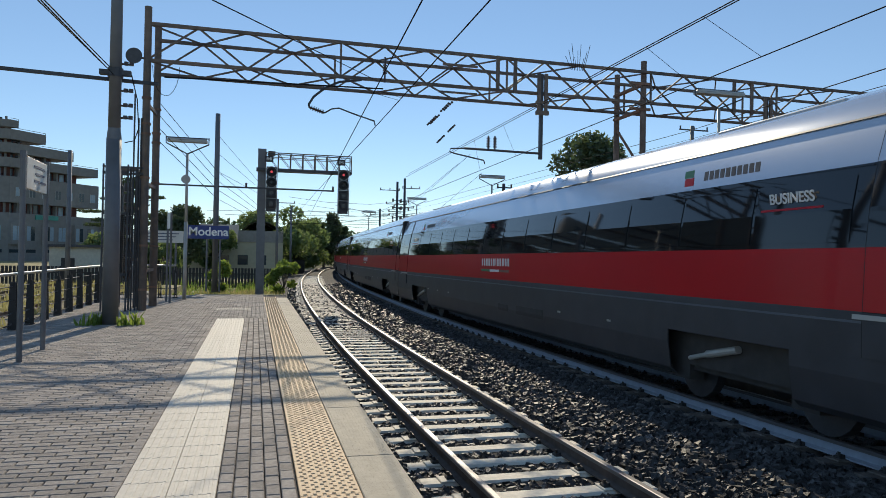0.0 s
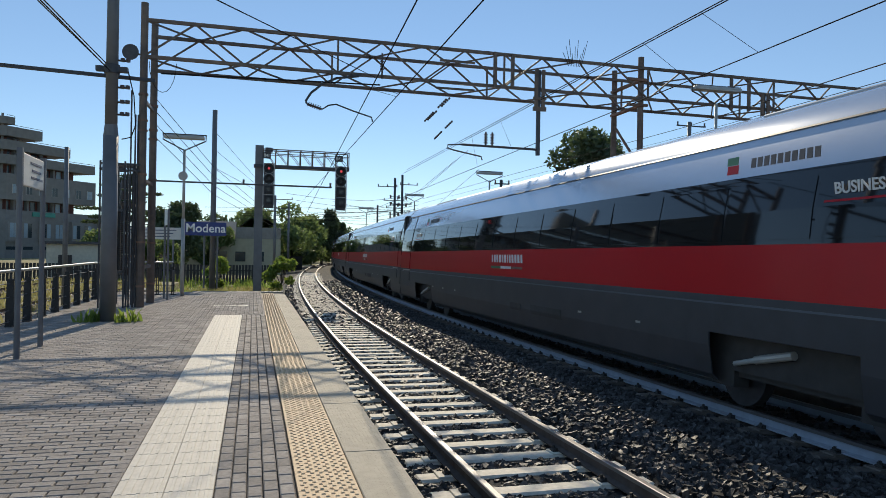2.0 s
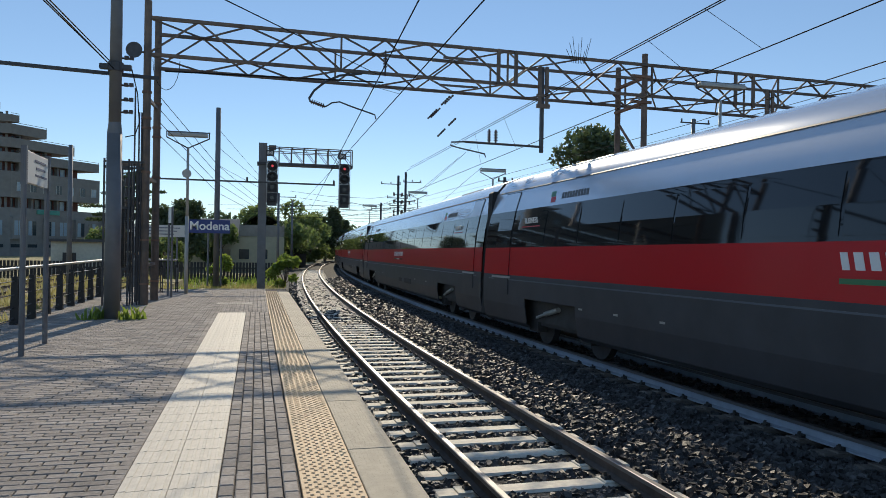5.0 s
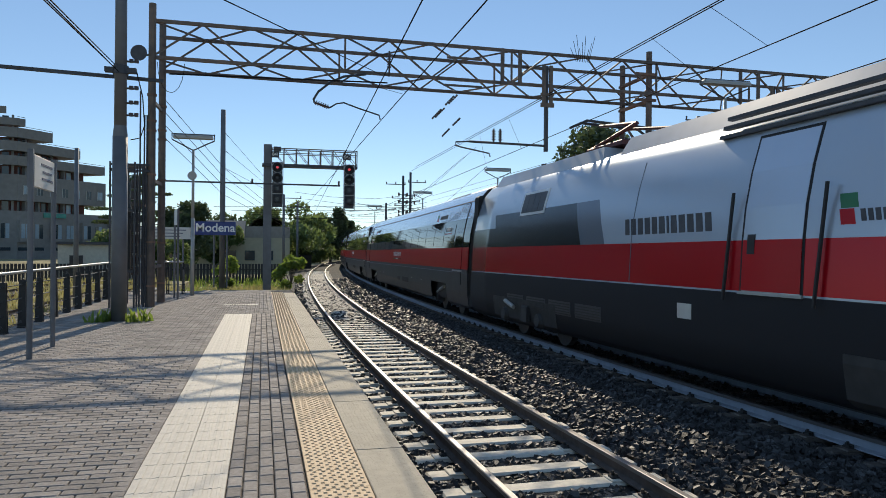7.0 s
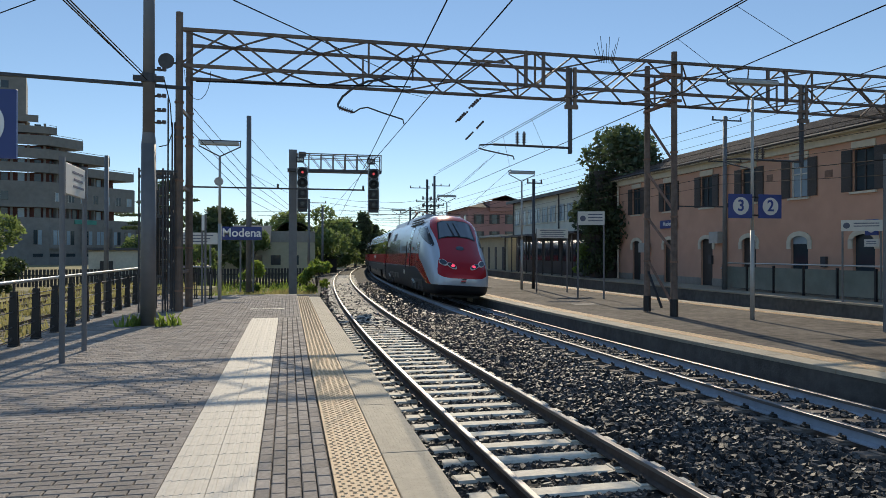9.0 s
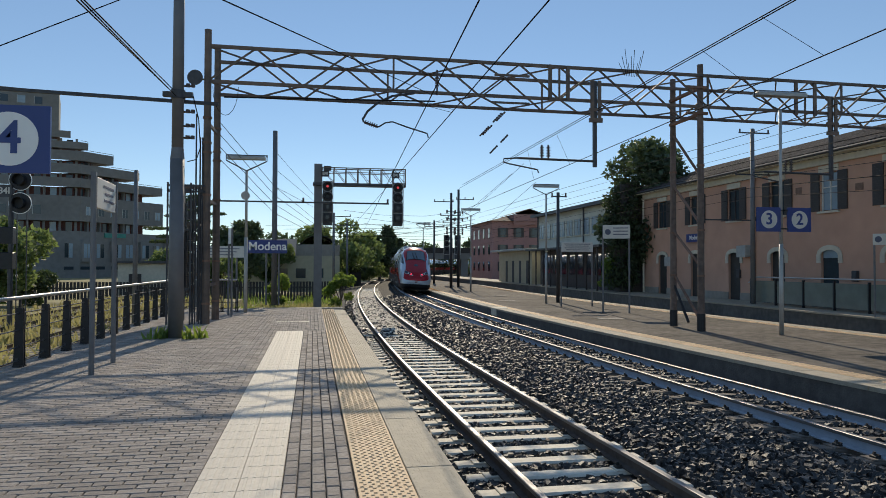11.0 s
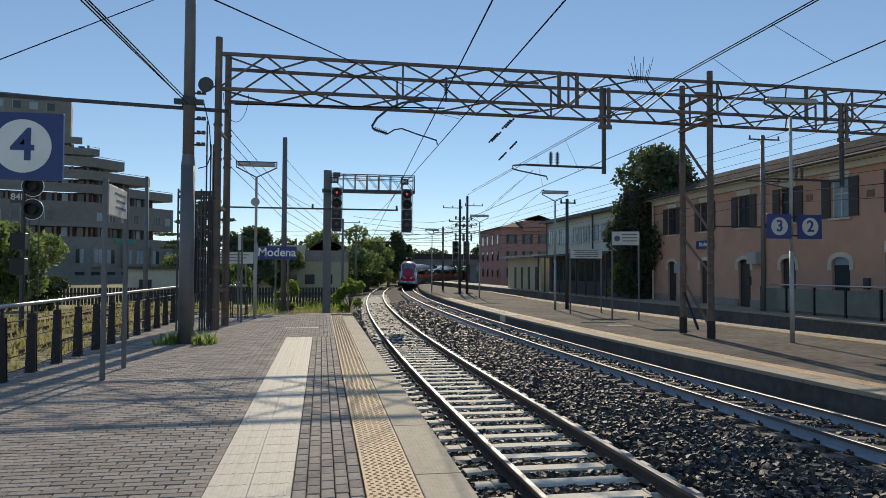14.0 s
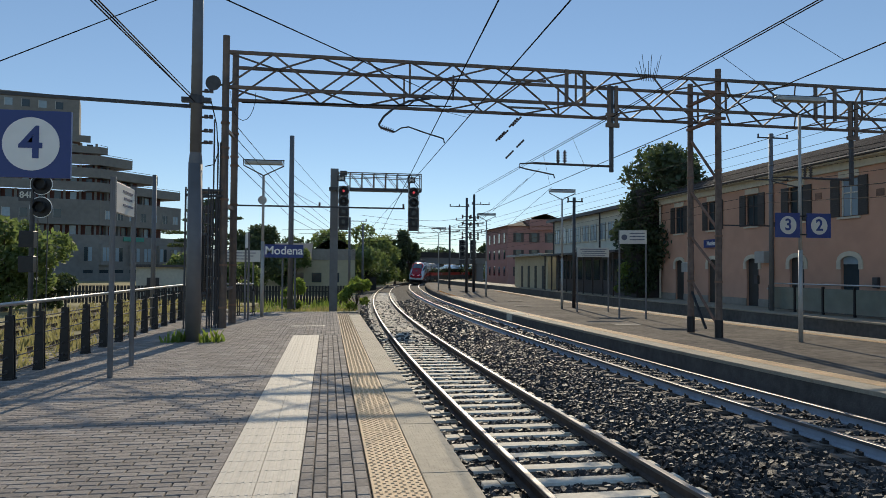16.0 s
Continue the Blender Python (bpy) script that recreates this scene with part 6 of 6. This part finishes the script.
def stepped_building():
    """Local x runs along the receding wing to its far corner, y is the depth behind its front."""
    b = thing("stepped_apartment_block", (-38.31, 196.31, 0), "grey concrete apartment block with stepped terraces", "building")
    b.rotation_euler = (0, 0, radians(55.37))
    bend, turn = -24.47, radians(141.09)
    lw = Matrix.Translation((bend, 0, 0)) @ Matrix.Rotation(turn + math.pi, 4, "Z")

    def wing(name, x0, x1, y0, y1, z0, z1, material, parent):
        return part(name, MB().box(x0, x1, y0, y1, z0, z1), material, parent)

    def left_wing(name, x0, x1, y0, y1, z0, z1, material, parent):
        mb = MB().box(x0, x1, y0, y1, z0, z1)
        mb.v = [tuple(lw @ Vector(v)) for v in mb.v]
        return part(name, mb, material, parent)

    levels = [(31.3, 40.3, -32.17), (30.06, 31.6, -27.17), (27.67, 29.24, -22.63), (25.05, 27.22, -15.58), (22.1, 24.21, -7.79), (18.96, 21.01, -0.3), (11.21, 16.92, -0.0), (-3.0, 8.94, 9.95)]
    for k, (z0, z1, xr) in enumerate(levels):
        if k > 1:
            wing("parapet" if 0 < k < 6 else "wall", bend, xr, 0, .3 if 0 < k < 6 else 14, z0, z1, M_conc_bldg, b)
        if 1 < k < 6:
            wing("terrace_slab", bend, xr, .3, 14, z0, z0 + .3, M_conc_bldg, b)
            wing("parapet", xr - .3, xr, .3, 14, z0 + .3, z1, M_conc_bldg, b)
            part("terrace_rail", MB().tube((bend, .15, z1 + .35), (xr, .15, z1 + .35), .05, n=5).tube((xr, .15, z1), (xr, .15, z1 + .35), .05, n=5), M_dkgrey, b)
        left_wing("parapet" if 0 < k < 6 else "wall", -60, -4.6 if k == 0 else -2.2 if k == 1 else -.02, 0, .3 if 0 < k < 6 else 14, z0, z1, M_conc_bldg, b)
        if 0 < k < 7:
            below = levels[k + 1][1]
            if xr - 4.5 > bend:
                wing("recessed_storey", bend, xr - 4.5, 2.2, 13.5, below, z0, M_redpanel, b)
            left_wing("recessed_storey", -60, -5.0 if k == 1 else -.02, 2.2, 13.5, below, z0, M_redpanel, b)
            for q in range(6):
                xa = bend + 1.0 + 3.4 * q
                if xa + 1.5 < xr - 5:
                    wing("window", xa, xa + 1.3, 2.1, 2.19, below, z0 - .15, M_glass_pale if q % 3 == 1 else M_glass, b)
                    wing("pier", xa + 1.8, xa + 2.3, 1.2, 2.19, below, z0, M_conc_bldg, b)
            for q in range(9):
                xa = -3.0 - 3.2 * q
                left_wing("window", xa, xa + 1.3, 2.1, 2.19, below, z0 - .15, M_glass_pale if q % 3 == 1 else M_glass, b)
                left_wing("pier", xa + 1.8, xa + 2.3, 1.2, 2.19, below, z0, M_conc_bldg, b)
    for q in range(7):
        xa = bend + 1.5 + 3.4 * q
        if xa + 1.6 < -0.00:
            w = wing("window", xa, xa + 1.5, -.05, -.004, 12.66, 14.60, M_glass if q % 2 else M_glass_pale, b)
            wing("frame", xa - .12, xa, -.1, -.004, 12.56, 14.70, M_pale_pole, w)
            wing("frame", xa + .7, xa + .8, -.1, -.055, 12.66, 14.60, M_pale_pole, w)
    for q in range(10):
        xa = bend - 4 + 4.2 * q
        if xa + 2.6 < 9.95:
            bay = wing("bay", xa - .3, xa + 2.6, -.9, -.003, 2.02, 6.91, M_conc_bldg, b) if q % 2 else b
            yo = -.9 if q % 2 else 0
            for dx in (.1, 1.2):
                w = wing("window", xa + dx, xa + dx + .9, yo - .05, yo - .004, 2.92, 6.11, M_glass_pale if (q + int(dx)) % 3 else M_glass, b)
            wing("shop_window", xa, xa + 2.4, -.05, -.004, .2, 0.92, M_glass, b)
    for q in range(9):
        xa = -3.4 - 3.3 * q
        xa -= 6
        for z0, z1 in ((12.66, 14.60), (2.92, 6.11), (levels[0][1] - 3.2, levels[0][1] - 1.6)):
            w = left_wing("window", xa, xa + 1.5, -.05, -.004, z0, z1, M_glass_pale if q % 2 else M_glass, b)
            left_wing("frame", xa - .12, xa, -.1, -.004, z0 - .1, z1 + .1, M_pale_pole, w)
    wing("sign_panel", bend + 6.5, bend + 12.5, -.3, -.06, levels[7][1] - 1.2, levels[7][1] - .2, mat("green_sign", (.05, .25, .2), .5), b)
    return b


stepped_building()
hb = thing("graffiti_hut", (0, 0, -fall(58)), "small ochre lineside hut with dark painted scrawls", "hut")
part("wall", MB().box(-14.6, -9.4, 58, 62, -.9, 2.0), M_trim, hb)
part("roof", MB().box(-14.9, -9.1, 57.7, 62.3, 2.0, 2.2), M_dkgrey, hb)
part("door", MB().box(-13.8, -12.9, 57.95, 57.99, -.9, 1.2), M_shutter, hb)
for k in range(7):
    part("scrawl", MB().tube((-12.3 + .35 * k, 57.97, -.6 + .1 * (k % 3)), (-12.0 + .35 * k, 57.97, -.1 + .12 * (k % 2)), .05, n=5), M_black, hb)
hw = thing("white_lineside_building", (0, 0, -fall(55)), "low white lineside building", "building")
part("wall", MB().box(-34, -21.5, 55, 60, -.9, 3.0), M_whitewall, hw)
part("roof", MB().box(-34.3, -21.2, 54.7, 60.3, 3.0, 3.3), M_pale_pole, hw)
part("window", MB().box(-26, -22.2, 54.95, 54.99, 1.9, 2.7), M_glass, hw)
fb = thing("far_shed", (0, 0, -fall(92)), "low cream shed with a grey tiled roof behind the side tracks", "building")
part("wall", MB().box(-11.5, 3.2, 92, 100, -.9, 3.2), M_yellowwall, fb)
part("roof", MB().rings([[(-12, 91.6, 3.1), (-12, 96, 5.4), (-12, 100.4, 3.1)], [(-2.2, 91.6, 3.1), (-2.2, 96, 5.4), (-2.2, 100.4, 3.1)]], False), M_plinth, fb)
part("barrel_roof", MB().rings([[(-2.2 + 2.7 + 2.7 * math.cos(math.pi * (1 - k / 10)), yv, 3.2 + 2.6 * math.sin(math.pi * k / 10)) for k in range(11)] for yv in (91.8, 100)], False, False), M_pale_pole, fb)
part("gable_wall", MB().box(-2.2, 3.2, 91.9, 92.3, 3.2, 4.6), M_plinth, fb)
for k in range(6):
    part("window", MB().box(-11 + 2.2 * k, -9.8 + 2.2 * k, 91.93, 91.97, .4, 1.6), M_glass, fb)
# dark paling fence far behind the side tracks
wf = thing("paling_fence", (0, 0, -fall(54)), "dark wooden paling fence behind the side tracks", "fence")
pal = MB().box(-.09, .09, -.012, .012, 0, 1.5)
pm = pal.data("paling")
pm.materials.append(M_wfence)
for k in range(150):
    part("paling", pm, None, wf, at=(-33 + .23 * k, 53.5 + .02 * k, -.86))
part("rail_bar", MB().beam((-33, 53.6, .2), (1.5, 56.6, .2), .06, .1), M_wfence, wf)
bw = MB().box(-4, 6.6, 103, 103.3, -1.75, .45)
structure("boundary_wall", bw, M_wfence, "dark boundary wall below the far trees", "wall")


# ---- trees, ivy and weeds ----
def tree(at, h, crown_r, seed, material, label, n=5000, leaf=.16, trunk=.25, clumps=16, squash=.8, base=.35, spread=1.0):
    r = np.random.default_rng(seed)
    t = thing("tree", at, label, "tree")
    tm = MB().tube((0, 0, 0), (.1, .05, h * .55), trunk, trunk * .55, n=9)
    cs = []
    for k in range(clumps):
        a, q = r.random() * 6.283, r.random()
        zz = h * (base + (1 - base) * r.random() ** .8 * .92)
        w = math.sin(math.pi * min(1, max(.12, (zz / h - base) / (1.02 - base)))) ** .7
        rad = crown_r * w * (.35 + .6 * math.sqrt(q)) * spread
        p = (rad * math.cos(a), rad * math.sin(a), zz)
        cs.append((*p, crown_r * (.28 + .22 * r.random())))
        tm.tube((.06, .03, h * min(.5, base + .1)), (p[0] * .8, p[1] * .8, p[2]), trunk * .28, .03, n=5)
    part("trunk", tm, M_bark, t)
    part("crown", leaf_cloud(r, cs, n, leaf, squash), material, t)
    if at[0] < 21 and at[1] > 41 or at[1] > 60:
        t.location.z -= fall(at[1])
    return t


def cedar(at, h, spread, seed):
    """A cedar: bare leaning trunk and flat tiers of needles on level limbs."""
    r = np.random.default_rng(seed)
    t = thing("cedar_tree", at, "spreading dark cedar with flat tiers of needles", "tree")
    tm = MB().tube((0, 0, 0), (.25, 0, h * .93), .34, .08, n=9)
    cs = []
    for k in range(24):
        z = h * (.50 + .47 * k / 23)
        a = 2.4 * k + r.random()
        ln = spread * (1.05 - .75 * (k / 23) ** 1.6) * (.55 + .45 * r.random())
        tip = (ln * math.cos(a), ln * math.sin(a), z + .25 * r.normal())
        tm.tube((.2, 0, z - .35), tip, .09, .02, n=5)
        for q in (.45, .7, .95):
            cs.append((tip[0] * q, tip[1] * q, tip[2] + .1, .75))
    part("trunk", tm, M_bark, t)
    part("crown", leaf_cloud(r, cs, 9000, .16, .22), M_leaf_dark, t)
    t.location.z -= fall(at[1])
    return t


tree((23.2, 47.6, -.3), 11.0, 3.6, 11, M_leaf_dark, "tall dark evergreen tree between the station buildings", 13000, .20, .3, 26, .95, .18)
tree((-17.3, 42, -.9), 5.2, 2.5, 12, M_leaf, "leafy tree beside the side tracks", 8000, .16, .2, 18, .8, .25)
tree((-23.5, 44, -.9), 3.4, 1.6, 13, M_leaf, "leafy tree beside the side tracks", 5000, .16, .2, 14, .8, .2)
tree((-15.8, 45.5, -.9), 2.2, 1.3, 14, M_leaf_dark, "round dark shrub beside the side tracks", 2500, .12, .08, 10, .8, .15)
tree((3.0, 98, -.9), 8.3, 4.8, 15, M_leaf, "broad green tree behind the side tracks", 9000, .26, .35, 22, .8, .15)
tree((7.2, 122, -.9), 7.6, 4.4, 16, M_leaf, "broad green tree beside the curve", 8000, .28, .35, 20, .8, .12)
tree((3.4, 108, -.9), 6.5, 4.2, 17, M_leaf_dark, "broad dark tree beside the curve", 7000, .28, .35, 20, .8, .05)
tree((13.5, 150, -.9), 11.0, 3.2, 18, M_leaf_dark, "tall dark conifer behind the bridge", 4500, .32, .3, 16, 1.1, .2)
tree((17.0, 152, -.9), 10.0, 2.2, 19, M_leaf_dark, "tall dark conifer behind the bridge", 4000, .32, .3, 14, 1.1, .15)
tree((10.0, 148, -.9), 9.5, 4.2, 31, M_leaf, "broad tree by the bridge", 6000, .32, .3, 16, .8, .1)
cedar((-13.5, 84, -.9), 10.6, 5.4, 20)
tree((-8.2, 82, -.9), 7.6, 3.2, 21, M_leaf_dark, "dark tree behind the station sign", 6000, .22, .3, 18, .8, .2)
tree((-4.8, 90, -.9), 5.4, 2.6, 22, M_leaf, "green tree behind the shed", 4500, .22, .25, 14, .8, .2)
tree((-10.8, 62, -.9), 4.0, 2.2, 23, M_leaf, "round green shrub by the paling fence", 5000, .16, .12, 14, .8, .1)
tree((-7.6, 61, -.9), 3.6, 2.0, 24, M_leaf, "round green shrub by the paling fence", 4500, .16, .12, 14, .8, .1)
tree((-2.0, 42, -.9), 2.1, .75, 25, M_leaf_light, "light green young shrub at the platform end", 1600, .10, .04, 10, .9, .1)
tree((1.5, 44, -.9), 2.6, .85, 26, M_leaf_light, "light green young shrub at the platform end", 2000, .10, .04, 10, .9, .1)
tree((33, 104, -.9), 3.0, 1.6, 28, M_leaf, "green shrub below the pink house", 2500, .18, .1, 10, .8, .1)
for k, (x, y, h) in enumerate(((-6, 140, 8.5), (2, 150, 8), (-20, 190, 9), (20, 185, 9), (30, 190, 8), (44, 180, 10), (24, 178, 7))):
    tree((x, y, -.9), h, 5.5, 50 + k, M_leaf_dark, "far green tree on the skyline", 2600, .45, .35, 14, .8, .1)
wd = np.random.default_rng(91)
woods = leaf_cloud(wd, [(-60 + 190 * wd.random(), 196 + 30 * wd.random(), -1 + 5.2 * wd.random(), 2.6) for _ in range(150)], 16000, .6, .8)
tagged(part("far_woods", woods, M_leaf_dark), "dense far green woods closing the view down the line", "woods", kind="stuff")
iv = thing("ivy_column", (21.4, 46.9, P2Z), "dense dark ivy hanging over the wall corner", "ivy")
r5 = np.random.default_rng(5)
part("ivy_leaves", leaf_cloud(r5, [(-.9 + 1.8 * r5.random() - .25 * (k % 3), -.5 + 1.0 * r5.random(), .5 + 7.0 * k / 39, .75) for k in range(40)], 14000, .11, .9), M_leaf_dark, iv)
part("ivy_core", MB().box(-.75, 1.0, -.3, .7, 0, 7.4), M_shutter, iv)
ol = thing("oleander_bush", (19.9, 47.2, P2Z), "pale flowering bush in front of the ivy", "bush")
part("leaves", leaf_cloud(r5, [(.2 * r5.normal(), .2 * r5.normal(), .6 + .2 * k, .35) for k in range(9)], 1200, .08), M_leaf_light, ol)


def tufts(name, places, n, h, material, label):
    r = np.random.default_rng(len(name) + n)
    mb = MB()
    for (x, y, z, rad) in places:
        for _ in range(n):
            a, q = r.random() * 6.283, rad * math.sqrt(r.random())
            bx, by = x + q * math.cos(a), y + q * math.sin(a)
            hh = h * (.4 + .8 * r.random())
            lx, ly = r.normal() * .3 * hh, r.normal() * .3 * hh
            w = .02 + .02 * r.random()
            k = len(mb.v)
            c, s = math.cos(a) * w, math.sin(a) * w
            mb.v += [(bx - c, by - s, z), (bx + c, by + s, z), (bx + lx * .5 + c, by + ly * .5 + s, z + hh * .6), (bx + lx, by + ly, z + hh)]
            mb.f.append((k, k + 1, k + 2, k + 3))
    return tagged(part(name, mb, material), label, "grass", kind="stuff")


tufts("weeds", [(-3.25, 15.66, 0, .12), (-2.66, 15.6, 0, .12), (-2.42, 15.75, 0, .12), (-3.18, 15.8, 0, .1), (-2.55, 15.7, 0, .3), (-3.3, 15.7, 0, .22)], 11, .26, M_leaf_light, "green weeds round the pole's foot")
r6 = np.random.default_rng(66)
tufts("dry_grass", [(-3.6 + 4.6 * r6.random(), 27.5 + 16 * r6.random(), -1.2, .5) for _ in range(120)], 40, .55, M_leaf_dry, "dry yellow grass at the platform end")
tufts("dry_grass", [(-14 + 9 * r6.random(), 12 + 40 * r6.random(), -.86, .6) for _ in range(190)], 30, .35, M_leaf_dry, "dry grass between the side tracks")
tufts("green_grass", [(-9 + 10 * r6.random(), 34 + 30 * r6.random(), -1.3, .7) for _ in range(110)], 40, .5, M_leaf_light, "green grass beyond the platform end")


# ---- the train on its way ----
TRAIN = [(0, -94.15), (0.5, -88.1), (1, -81.95), (1.5, -75.64), (2, -69.09), (2.5, -62.43), (3, -55.75), (3.5, -48.97), (4, -42.05), (4.5, -35.05), (5, -28.02), (5.5, -20.87), (6, -13.74), (6.5, -6.66), (7, -0.05), (7.5, 7.35), (8, 14.8), (8.5, 22.35), (9, 30.0), (9.5, 37.7), (10, 45.4), (10.5, 53.1), (11, 60.8), (11.5, 68.6), (12, 76.4), (12.5, 84.1), (13, 91.7), (13.5, 99.1), (14, 106.3), (14.5, 113.2), (15, 120.0), (15.5, 126.6), (16, 133.1)]
tail_loco = loco()
cars = [(tail_loco, 0.0, 19.74, False)]
first = coach()
at = 20.6 * .975
for k in range(11):
    car = first if k == 0 else copy_thing(first, pose(0, 0, 0))
    cars.append((car, at, 25.7, False))
    at += K * 26.1
cars.append((copy_thing(tail_loco, pose(0, 0, 0)), at, 19.74, True))
CANT = radians(3.2)


def car_pose(s, length, turned):
    p = along(AX2, s + K * 4.0)
    q = along(AX2, s + K * (length - 4.0))
    h = math.atan2(q[0] - p[0], q[1] - p[1])
    o = Vector((p[0] - math.sin(h) * K * 4.0, p[1] - math.cos(h) * K * 4.0, -.455 - fall(p[1] - K * 4.0)))
    m = Matrix.LocRotScale(o, (Matrix.Rotation(-h, 3, "Z") @ Matrix.Rotation(-slope(p[1]), 3, "X") @ Matrix.Rotation(CANT, 3, "Y")).to_euler(), None)
    if turned:
        m = m @ Matrix.Translation((0, K * length, 0)) @ Matrix.Rotation(math.pi, 4, "Z")
    return m


def motions():
    for car, offset, length, turned in cars:
        walk(car, [(t, car_pose(s + offset, length, turned)) for t, s in TRAIN])


motions()
